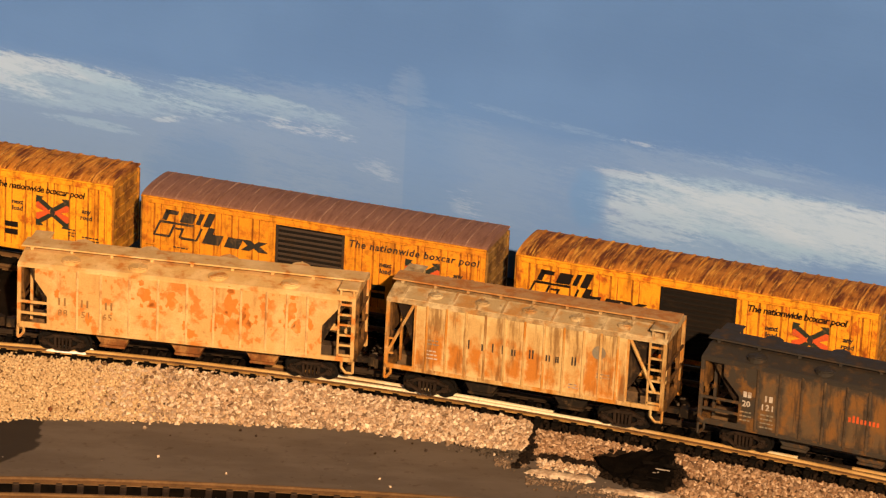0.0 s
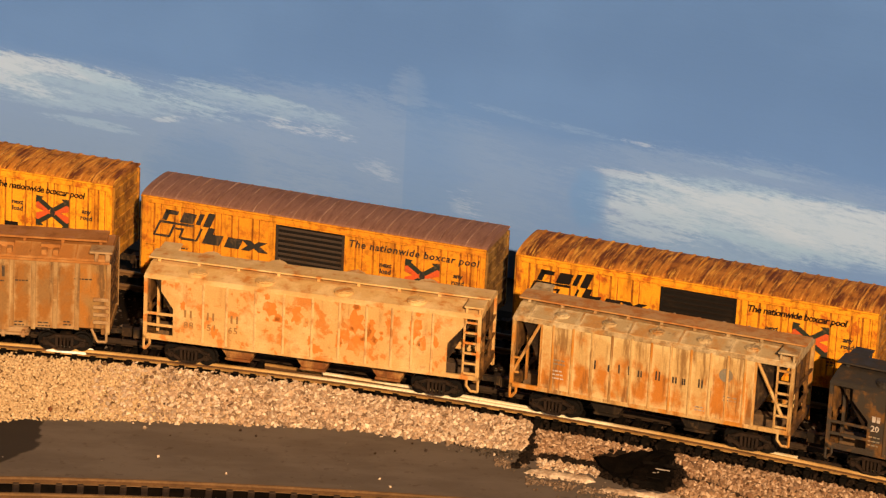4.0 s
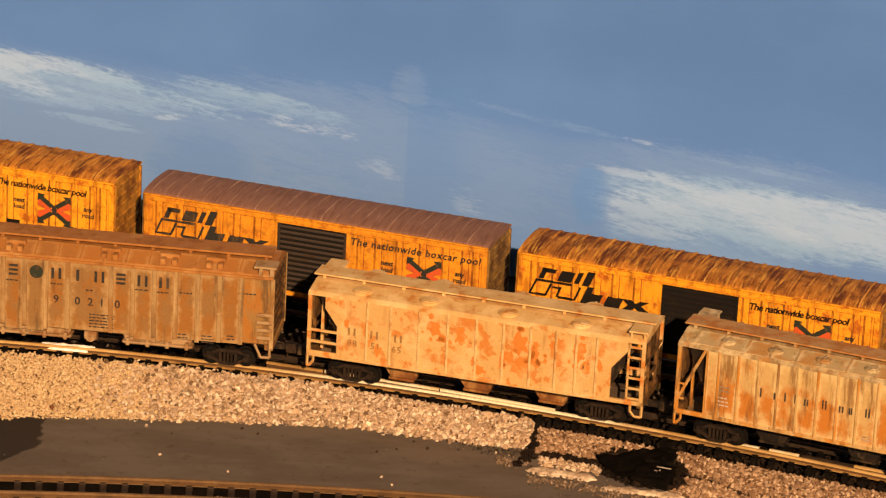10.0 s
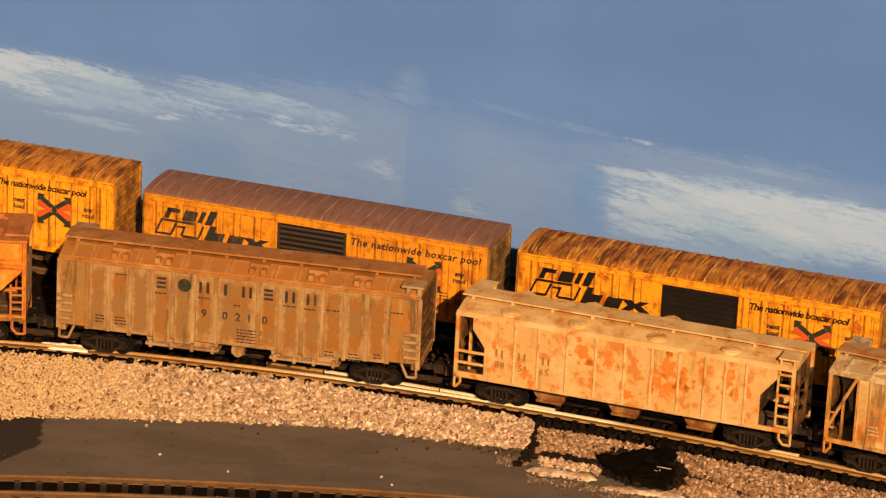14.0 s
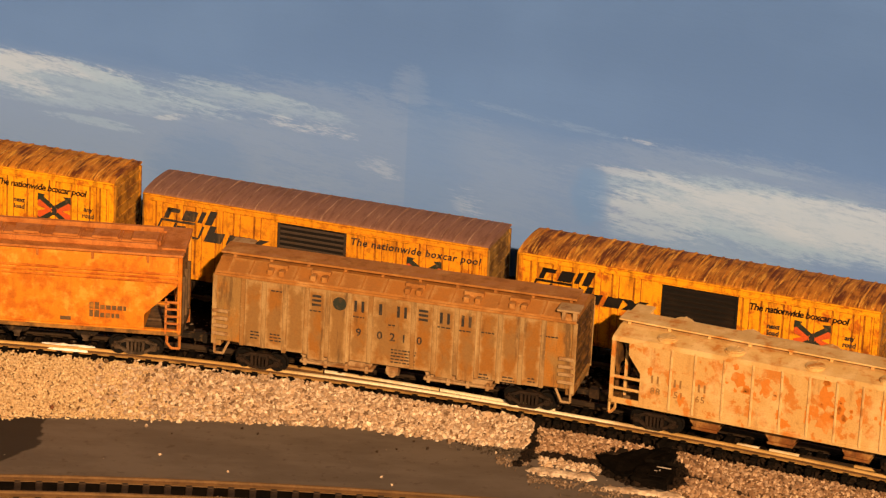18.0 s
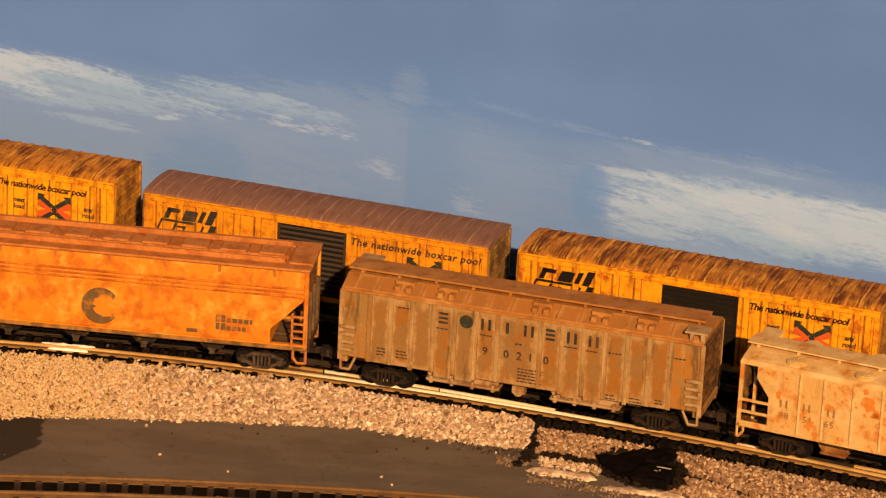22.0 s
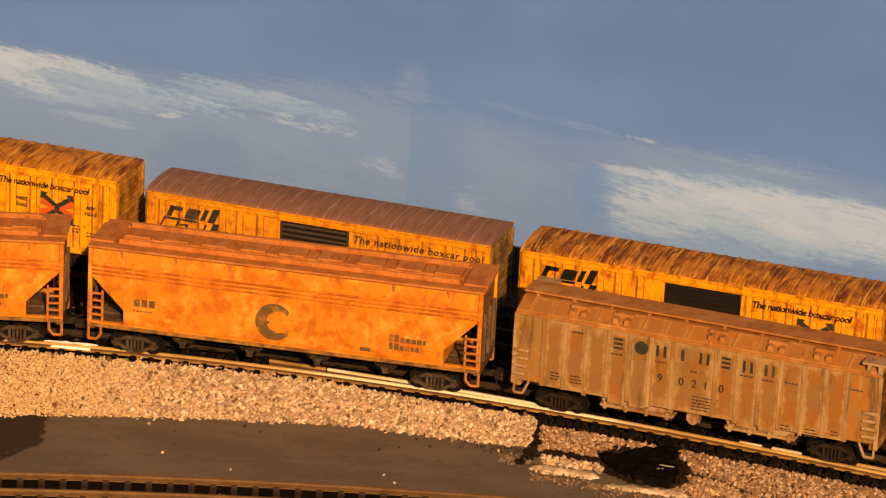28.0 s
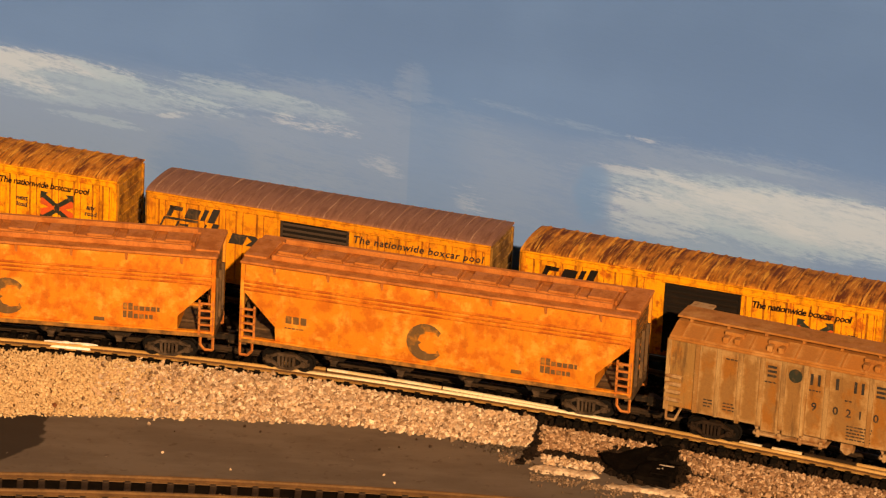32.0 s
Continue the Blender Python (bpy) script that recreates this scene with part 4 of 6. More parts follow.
# ---------------------------------------------------------------- rolling stock
def truck(parent, x, mat=None, lift=0.45):
    """A two-axle truck: open side frames with journal boxes and springs, bolster and wheelsets. Returns its wheelsets."""
    mat = mat or TRUCK_MID
    t = new("truck")
    t.parent = parent
    t.matrix_basis = pose(x * MM, 0, lift * MM)
    for sy in (-1, 1):
        bm = bmesh.new()
        ys = sorted((sy * 6.1, sy * 7.0))

        def bar(ax, az, bx, bz, w):
            dx, dz = bx - ax, bz - az
            k = w / 2 / math.hypot(dx, dz)
            nx, nz = -dz * k, dx * k
            prism(bm, [(ax - nx, az - nz), (bx - nx, bz - nz), (bx + nx, bz + nz), (ax + nx, az + nz)], "y", *ys)
        bar(-2.6, 4.5, 2.6, 4.5, 0.8)
        bar(-1.9, 0.95, 1.9, 0.95, 0.7)
        for k in (-1, 1):
            bar(k * 2.4, 4.5, k * 4.6, 3.6, 0.8)
            bar(k * 4.4, 2.5, k * 1.8, 1.0, 0.75)
            bar(k * 2.1, 4.4, k * 1.9, 1.0, 0.7)
            box(bm, sorted((k * 3.8, k * 5.7)), ys, (1.7, 3.9), 0.2)
            prism(bm, ring(k * 4.75, 2.7, 0.85, 10), "y", sy * 7.0, sy * 7.5)
            prism(bm, ring(k * 4.75, 2.7, 0.45, 8), "y", sy * 7.5, sy * 7.8)
            box(bm, sorted((k * 5.7, k * 6.3)), ys, (2.2, 3.0), 0.1)
        part("side_frame", bm, mat, t)
        for k in range(3):
            bm = bmesh.new()
            for c in range(6):
                z = 1.45 + 0.42 * c
                rod(bm, (-0.95 + 0.95 * k, sy * 6.9, z), (-0.95 + 0.95 * k, sy * 6.9, z + 0.28), 0.38, 8)
            rod(bm, (-0.95 + 0.95 * k, sy * 6.9, 1.2), (-0.95 + 0.95 * k, sy * 6.9, 4.2), 0.26, 6)
            part("spring", bm, mat, t)
    boxes("bolster", TRUCK, t, ((-1.5, 1.5), (-6.2, 6.2), (3.0, 4.5)), ((-1.2, 1.2), (-1.2, 1.2), (4.5, 7.0)), bevel=0.2)
    sets = []
    for ax in (-4.5, 4.5):
        bm = bmesh.new()
        rod(bm, (0, -6.0, 0), (0, 6.0, 0), 0.5, 8)
        for sy in (-1, 1):
            prism(bm, ring(0, 0, 2.4, 20), "y", sy * 4.3, sy * 5.5)
            prism(bm, ring(0, 0, 2.8, 20), "y", sy * 3.9, sy * 4.3)
            prism(bm, ring(0, 0, 0.9, 10), "y", sy * 5.5, sy * 5.8)
            box(bm, (0.9, 1.7), sorted((sy * 5.5, sy * 5.65)), (-0.3, 0.3))
        w = part("wheelset", bm, STEEL, t, "dark steel wheels on an axle")
        w.matrix_basis = pose(ax * MM, 0, 2.4 * MM)
        sets.append((w, ax))
    return sets


def coupler(parent, x, s):
    bm = bmesh.new()
    box(bm, sorted((x, x + s * 3.6)), (-0.8, 0.8), (4.2, 5.6), 0.15)
    prism(bm, [(x + s * 3.4, -1.1), (x + s * 6.0, -1.5), (x + s * 6.2, 0.2), (x + s * 5.2, 0.4), (x + s * 5.0, 1.4), (x + s * 3.4, 1.1)],
          "z", 3.7, 6.2)
    rod(bm, (x + s * 3.9, 0.9, 4.2), (x + s * 3.3, 1.4, 1.6), 0.22, 5)
    part("coupler", bm, TRUCK, parent, "black hook coupler with a trip pin")


def ladder(name, parent, mat, x0, x1, y, z0, z1, rungs, stile=0.55):
    bm = bmesh.new()
    ys = sorted((y, y + (0.5 if y < 0 else -0.5)))
    for x in (x0, x1 - stile):
        box(bm, (x, x + stile), ys, (z0, z1), 0.08)
    for i in range(rungs):
        z = z0 + (z1 - z0) * (i + 0.5) / rungs
        box(bm, (x0, x1), ys, (z - 0.28, z + 0.28), 0.06)
    part(name, bm, mat, parent)


def stirrup(parent, mat, x0, x1, y, z0, z1):
    """A bent step: upright at the wagon's end, slanting on its inner side."""
    inner, outer = (x0, x1) if x0 + x1 > 0 else (x1, x0)
    d = 1.2 if outer > inner else -1.2
    yy = y + (0.3 if y < 0 else -0.3)
    bm = bmesh.new()
    for p, q in (((outer, z1), (outer, z0 - 0.2)), ((outer, z0 - 0.2), (inner + d, z0 - 0.2)), ((inner + d, z0 - 0.2), (inner, z0 + 1.2)), ((inner, z0 + 1.2), (inner, z1))):
        rod(bm, (p[0], yy, p[1]), (q[0], yy, q[1]), 0.36, 4)
    part("step", bm, mat, parent)


def rust_blobs(parent, mat, y, spots, seed):
    """Flaking patches: thin uneven islands lying on the side sheet."""
    rng = random.Random(seed)
    spots = list(spots)
    for cx, cz, r, tall in spots[:6]:
        for _ in range(5):
            a = rng.uniform(0, math.tau)
            spots.append((cx + 1.35 * r * math.cos(a), max(9.6, min(24, cz + 1.25 * r * tall * math.sin(a))), r * rng.uniform(0.15, 0.4), rng.uniform(0.7, 1.5)))
    for cx, cz, r, tall in spots:
        bm = bmesh.new()
        n = 22
        pts = []
        for i in range(n):
            a = math.tau * i / n
            k = r * (0.72 + 0.55 * noise.noise((math.cos(a) * 1.7 + cx, math.sin(a) * 1.7 + cz, seed)) + rng.uniform(-0.08, 0.08))
            pts.append((cx + k * math.cos(a), cz + k * tall * math.sin(a)))
        prism(bm, pts, "y", y, y - 0.05)
        part("rust_patch", bm, mat, parent, "flaking orange-red rust patch")


def end_face(parent, mat, x, s, half, z0, z1):
    """Ribbed end wall with a brake wheel and grab irons."""
    bm = bmesh.new()
    for k in range(7):
        z = z0 + (z1 - z0) * (k + 0.6) / 7
        box(bm, sorted((x, x + s * 0.5)), (-half + 1.2, half - 1.2), (z - 0.45, z + 0.45), 0.15)
    for yy in (-half + 0.5, half - 0.5):
        box(bm, sorted((x, x + s * 0.6)), (yy - 0.5, yy + 0.5), (z0, z1), 0.1)
    part("end_rib", bm, mat, parent)


def wagon(name, label):
    return tagged(new(name), label, "railway wagon", "wagons of the train")


def hopper(name, label, L, sill, eave, top, mat, roof_mat, ribs, lcut, rcut, trucks, bays, hatch, style, post_mat, bay_mat=None, panel_mat=None, board_mat=None):
    """Covered hopper with open ends: side sheets cut away over the slope sheets, posts, ladders and roof hatches."""
    root = wagon(name, label)
    h, W = L / 2, 10.0
    # slope-sheet core; its near-black colour stands for shade
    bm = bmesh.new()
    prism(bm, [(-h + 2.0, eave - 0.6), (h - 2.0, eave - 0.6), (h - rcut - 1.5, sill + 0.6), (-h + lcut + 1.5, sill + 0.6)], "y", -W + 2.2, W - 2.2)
    part("slope_sheet", bm, SLOPE, root, "sloping end sheets, deep shade put into their colour")
    for sy in (-1, 1):
        bm = bmesh.new()
        a, b = -h + lcut, h - rcut
        dz = (eave - sill)
        if style == "braced":
            pts = [(a, sill), (b, sill), (b, eave), (a, eave)]
        else:
            pts = [(a, sill), (b, sill), (b, sill + dz * (0.44 if rcut > 9 else 0.52)), (b + rcut * 0.56, sill + dz * 0.88), (b + rcut * 0.56, eave),
                   (a - lcut * 0.42, eave), (a - lcut * 0.42, sill + dz * 0.78), (a, sill + dz * 0.5)]
        prism(bm, pts, "y", sy * (W - 0.4), sy * W)
        part("side_sheet", bm, mat, root)
        if panel_mat:
            cuts = [x * h for x in ribs]
            if style == "braced":
                cuts = [a + 0.3] + cuts + [b - 0.3]
            for p, q in zip(cuts, cuts[1:]):
                boxes("side_panel", panel_mat, root, ((p + 0.3, q - 0.3), sorted((sy * (W - 0.1), sy * (W + 0.04))), (sill + 0.46, eave - 0.55)))
        for x in ribs:
            x0 = x * h
            boxes("post", post_mat, root, ((x0 - 0.32, x0 + 0.32), sorted((sy * (W - 0.05), sy * (W + 0.34))), (sill - 0.1, eave - 0.1)), bevel=0.12)
        boxes("side_sill", mat, root, ((-h, h), sorted((sy * (W - 0.7), sy * (W + 0.1))), (sill - 0.7, sill + 0.45)), bevel=0.1)
        for x in (-h + 0.5, h - 0.5):
            boxes("corner_post", mat, root, ((x - 0.5, x + 0.5), sorted((sy * (W - 0.9), sy * (W + 0.1))), (sill - 0.7, eave)), bevel=0.1)
        # grab rails in one end bay, ladder in the other (turned round on the far side)
        e = 1 if sy < 0 else -1
        cut_l = lcut if e > 0 else rcut
        if style == "braced":
            bm = bmesh.new()
            rod(bm, (-e * (h - 0.6), sy * (W - 0.3), sill + 3.0), (-e * (h - lcut + 0.2), sy * (W - 0.3), eave - 0.4), 0.42)
            part("brace", bm, mat, root)
            bm = bmesh.new()
            rod(bm, (e * (h - rcut), sy * (W - 0.3), eave - 0.4), (e * (h - 2.4), sy * (W - 0.3), sill + 4), 0.45)
            part("brace", bm, mat, root)
            boxes("inner_post", mat, root, (sorted((-e * (h - 2.7), -e * (h - 3.3))), sorted((sy * 5, sy * 5.6)), (sill, eave - 0.5)))
            boxes("grab_rail", mat, root, (sorted((-e * h, -e * (h - 2.4))), sorted((sy * (W - 0.3), sy * W)), (sill + 7.2, sill + 7.7)),
                  (sorted((-e * h, -e * (h - 2.4))), sorted((sy * (W - 0.3), sy * W)), (sill + 3.2, sill + 3.7)))
        else:
            boxes("grab_rail", mat, root, *[(sorted((-e * h, -e * (h - cut_l))), sorted((sy * (W - 0.3), sy * W)), (sill + q, sill + q + 0.7))
                                            for q in (0.2, 3.1, 6.2)])
            boxes("inner_post", mat, root, (sorted((-e * (h - 2.4), -e * (h - 3.1))), sorted((sy * 5, sy * 5.7)), (sill, eave - 0.5)))
        ladder("ladder", root, mat, *sorted((e * (h - 4.6), e * (h - 0.2))), sy * W, sill - 0.4, eave - 0.3, 6)
        stirrup(root, mat, *sorted((e * (h - 0.2), e * (h - 3.2))), sy * W, sill - 3.6, sill - 0.5)
        stirrup(root, mat, *sorted((-e * (h - 0.2), -e * (h - 1.8))), sy * W, sill - 3.4, sill - 0.5)
    # ends
    for s in (-1, 1):
        boxes("end_sill", DARK_END, root, (sorted((s * h, s * (h - 1.6))), (-W + 0.6, W - 0.6), (sill - 1.6, sill + 0.6)), bevel=0.15)
        boxes("end_post", DARK_END, root, *[(sorted((s * (h + 0.1), s * (h - 0.7))), (yy - 0.4, yy + 0.4), (sill, eave - 0.2)) for yy in (-4.5, 4.5)],
              (sorted((s * h, s * (h - 0.5))), (-W + 0.6, W - 0.6), (sill + 5, sill + 5.6)),
              (sorted((s * h, s * (h - 0.5))), (-W + 0.6, W - 0.6), (sill + 10, sill + 10.6)))
        boxes("end_panel", DARK_END, root, (sorted((s * (h - 0.9), s * (h - 1.6))), (-W + 0.8, W - 0.8), (sill + 9.0, eave - 0.2)))
        coupler(root, s * (h - 1.0), s)
    # roof
    bm = bmesh.new()
    prism(bm, [(-W - 0.15, eave - 0.5), (-W - 0.15, eave), (-W + 0.7, eave + 0.55), (-3.6, top), (3.6, top), (W - 0.7, eave + 0.55),
               (W + 0.15, eave), (W + 0.15, eave - 0.5)], "x", -h, h)
    part("roof", bm, roof_mat, root, "dusty sloping roof")
    if hatch == "round":
        for x in (-0.70, -0.30, 0.17, 0.60):
            for sy in (-1, 1):
                bm = bmesh.new()
                prism(bm, [(x * h + (q - x * h) * 1.0, w) for q, w in ring(x * h, sy * 6.3, 2.6, 16)], "z", eave + 0.4, top - 0.25)
                prism(bm, ring(x * h, sy * 6.3, 2.2, 16), "z", top - 0.25, top + 0.02)
                prism(bm, ring(x * h, sy * 6.3, 1.5, 14), "z", top, top + 0.12)
                box(bm, (x * h - 0.22, x * h + 0.22), sorted((sy * 3.6, sy * 8.6)), (top - 0.05, top + 0.2), 0.08)
                part("hatch", bm, roof_mat, root, "round dusty roof hatch")
    else:
        for i in range(11):
            x = -h + 4 + (L - 8) * i / 10
            for sy in (-1, 1):
                bm = bmesh.new()
                prism(bm, [(sy * 9.4, eave + 0.62), (sy * 4.0, top - 0.1), (sy * 4.0, top + 0.3), (sy * 9.4, eave + 1.0)], "x", x - 0.25, x + 0.25)
                part("roof_rib", bm, roof_mat, root)
        for i in range(10):
            a, b = -h + 4.25 + (L - 8) * i / 10, -h + 3.75 + (L - 8) * (i + 1) / 10
            for sy in (-1, 1):
                bm = bmesh.new()
                prism(bm, [(sy * 9.3, eave + 0.5), (sy * 3.9, top - 0.15), (sy * 3.9, top + 0.06), (sy * 9.3, eave + 0.74)], "x", a, b)
                part("roof_panel", bm, ROOF_PANEL, root, "grey-beige roof panel rubbed pale at its edges")
        for i in range(5):
            x = -h + 12 + (L - 24) * i / 4
            bm = bmesh.new()
            prism(bm, [(p, q * 0.8 - 1.3) for p, q in ring(x, -6.5, 2.0, 14)], "z", eave + 0.6, top - 0.25)
            prism(bm, [(p, q * 0.8 - 1.3) for p, q in ring(x, -6.5, 1.5, 12)], "z", top - 0.25, top + 0.05)
            box(bm, (x - 0.2, x + 0.2), (-8.6, -4.6), (top - 0.1, top + 0.2), 0.08)
            part("hatch", bm, roof_mat, root)
    bm = bmesh.new()
    box(bm, (-h - 0.8, h + 0.8), (-3.3, 3.3), (top + 0.75, top + 1.2), 0.12)
    part("running_board", bm, board_mat or roof_mat, root, "raised dusty running board")
    bm = bmesh.new()
    for i in range(9):
        x = -h + 2 + (L - 4) * i / 8
        box(bm, (x - 0.4, x + 0.4), (-3.0, 3.0), (top - 0.1, top + 0.76))
    part("board_support", bm, roof_mat, root)
    for s, sy in ((1, -1), (-1, 1)):
        boxes("roof_platform", roof_mat, root, (sorted((s * (h + 0.2), s * (h - 4.8))), sorted((sy * 9.6, sy * 3.4)), (top + 0.35, top + 0.85)),
              (sorted((s * (h - 0.4), s * (h - 1.0))), sorted((sy * 9.2, sy * 8.6)), (eave, top + 0.4)),
              (sorted((s * (h - 3.8), s * (h - 4.4))), sorted((sy * 9.2, sy * 8.6)), (eave, top + 0.4)), bevel=0.12)
    # underside
    for x in bays:
        bm = bmesh.new()
        prism(bm, [(x - 6.5, sill), (x + 6.5, sill), (x + 3.0, 3.6), (x - 3.0, 3.6)], "y", -5.5, 5.5)
        box(bm, (x - 3.4, x + 3.4), (-6.2, 6.2), (2.9, 3.6), 0.15)
        part("discharge_bay", bm, bay_mat or mat, root, "near-black discharge bay" if bay_mat is TRUCK else "rust-stained discharge bay")
    boxes("centre_sill", SILL, root, ((-h + 1, h - 1), (-1.6, 1.6), (4.6, sill)), bevel=0.1)
    wheels = [w for x in trucks for w in truck(root, x)]
    return root, wheels


FLEET = []   # thing, its distance along the train (m), wheelsets


def cream_hopper():
    root, wheels = hopper("cream_hopper_wagon", "faded cream covered hopper wagon with flaking rust patches", 89.2, 8.4, 25.0, 26.7,
                          CREAM, CREAM_ROOF, (-0.64, -0.50, -0.33, -0.16, 0.01, 0.17, 0.33, 0.48, 0.60, 0.72), 8.0, 8.6, (-33, 33), (-20, 0, 20),
                          "round", "plain", CREAM_POST, BAY_RUST)
    rust_blobs(root, RED_RUST, -10.02, [(11.5, 19.5, 3.4, 1.1), (12.5, 13.6, 3.6, 1.0), (27.5, 20.0, 2.6, 1.3), (-3.9, 19.3, 2.2, 1.6), (-10.7, 20.4, 2.6, 1.0),
                                        (15.5, 16.5, 2.4, 1.4), (9.3, 15.5, 1.8, 1.6), (29.5, 16.0, 1.8, 1.4), (-8.5, 18.0, 1.5, 1.0), (1.6, 10.9, 2.2, 0.8),
                                        (0.2, 13.0, 1.2, 1.4), (-25.5, 12.0, 1.3, 1.6), (-34.0, 18.0, 1.0, 1.6), (33.0, 17.0, 1.1, 2.0), (20.5, 20.5, 1.2, 1.4)], 3)
    for text, x in (("88", -32.4), ("51", -26.2), ("65", -20.5)):
        words(text, 1.7, x, -10.06, 12.8, FADED_TAN, root, "faded grey number", space=1.15)
    bm = bmesh.new()
    for x in (-32.6, -26.6, -20.2):
        for d in (-0.75, 0.75):
            box(bm, (x + d - 0.26, x + d + 0.26), (-10.07, -10.0), (14.9, 17.0))
    part("faded_mark", bm, FADED_TAN, root, "rubbed-out maker's mark")
    FLEET.append((root, 0.0, wheels))


def beige_hopper():
    root, wheels = hopper("beige_hopper_wagon", "rust-washed beige covered hopper wagon with braced ends", 74.0, 8.8, 26.8, 28.9, RUSTY, RUSTY_ROOF,
                          (-0.70, -0.56, -0.42, -0.28, -0.14, 0.0, 0.14, 0.28, 0.42, 0.54, 0.66), 7.6, 9.6, (-26, 26), (-12, 12), "rib", "braced", RUSTY, TRUCK, BEIGE_PANEL, BOARD_RUST)
    for x, w, t in ((-15.0, 1.3, 2.2), (-11.0, 0.4, 1.6), (-8.2, 0.4, 2.2), (-5.6, 0.4, 2.2), (-2.7, 1.1, 1.5), (2.0, 1.2, 2.2),
                    (6.4, 1.2, 1.5), (8.8, 0.8, 1.5), (13.2, 1.2, 2.1)):
        boxes("name_bar", INK, root, *[((x + d - 0.2, x + d + 0.2), (-10.1, -10.0), (16.8, 17.0 + t)) for d in ((-w / 3, w / 3) if w > 0.5 else (0.0,))], label="worn black letter-sized mark")
    bm = bmesh.new()
    prism(bm, ring(19.6, 21.3, 1.8, 20), "y", -10.1, -10.0)
    part("round_mark", bm, GREYINK, root, "round grey emblem")
    bars(root, WHITEINK, -24.4, 14.5, 3.4, 3, 1.0)
    bars(root, GREYINK, -24.0, 17.4, 3.0, 2, 1.0)
    bars(root, GREYINK, 21.0, 15.6, 3.4, 2, 0.9)
    bars(root, WHITEINK, 13.4, 11.6, 2.6, 2, 0.8)
    FLEET.append((root, 0.0910, wheels))


def bars(parent, mat, x, z, w, rows, pitch, y=-10.1):
    bm = bmesh.new()
    rng = random.Random(int(x * 10 + z * 100))
    for i in range(rows):
        a = -w / 2
        while a < w / 2 - 0.3:
            b = min(a + rng.uniform(0.5, 1.3), w / 2)
            box(bm, (x + a, x + b), (y, y + 0.1), (z - i * pitch - 0.17, z - i * pitch + 0.17))
            a = b + 0.25
    part("data_bar", bm, mat, parent, "small unreadable data lines")


def black_hopper():
    root, wheels = hopper("black_hopper_wagon", "sooty black covered hopper wagon with rusty side panels", 89.2, 7.9, 24.6, 26.5, SOOT, SOOT_ROOF,
                          tuple((-29.3 + 5.8 * i) / 44.6 for i in range(11)), 10.6, 10.6, (-33, 33), (-20, 0, 20), "round", "plain", SOOT_POST, None, SOOT_PANEL)
    words("20", 1.5, -32.0, -10.06, 14.6, WHITEINK, root, "worn white number")
    words("121", 1.5, -26.4, -10.06, 14.6, WHITEINK, root, "worn white number", space=1.2)
    boxes("name_bar", WHITEINK, root, ((-32.9, -32.0), (-10.1, -10), (16.4, 17.9)), ((-31.7, -30.8), (-10.1, -10), (16.4, 17.9)),
          ((-27.2, -26.7), (-10.1, -10), (16.2, 17.8)), ((-26.1, -25.2), (-10.1, -10), (16.2, 17.8)), label="worn white letter-sized marks")
    bars(root, GREYINK, -32.0, 12.4, 3.0, 3, 1.1)
    bars(root, GREYINK, -26.4, 12.6, 3.4, 4, 1.1)
    for i in range(9):
        x = -6.4 + 1.05 * i
        boxes("name_bar", RED, root, ((x, x + 0.6), (-10.1, -10), (15.4, 17.2 if i in (0, 2, 3) else 16.6)), label="faded orange-red letter-sized mark")
    FLEET.append((root, 0.1826, wheels))


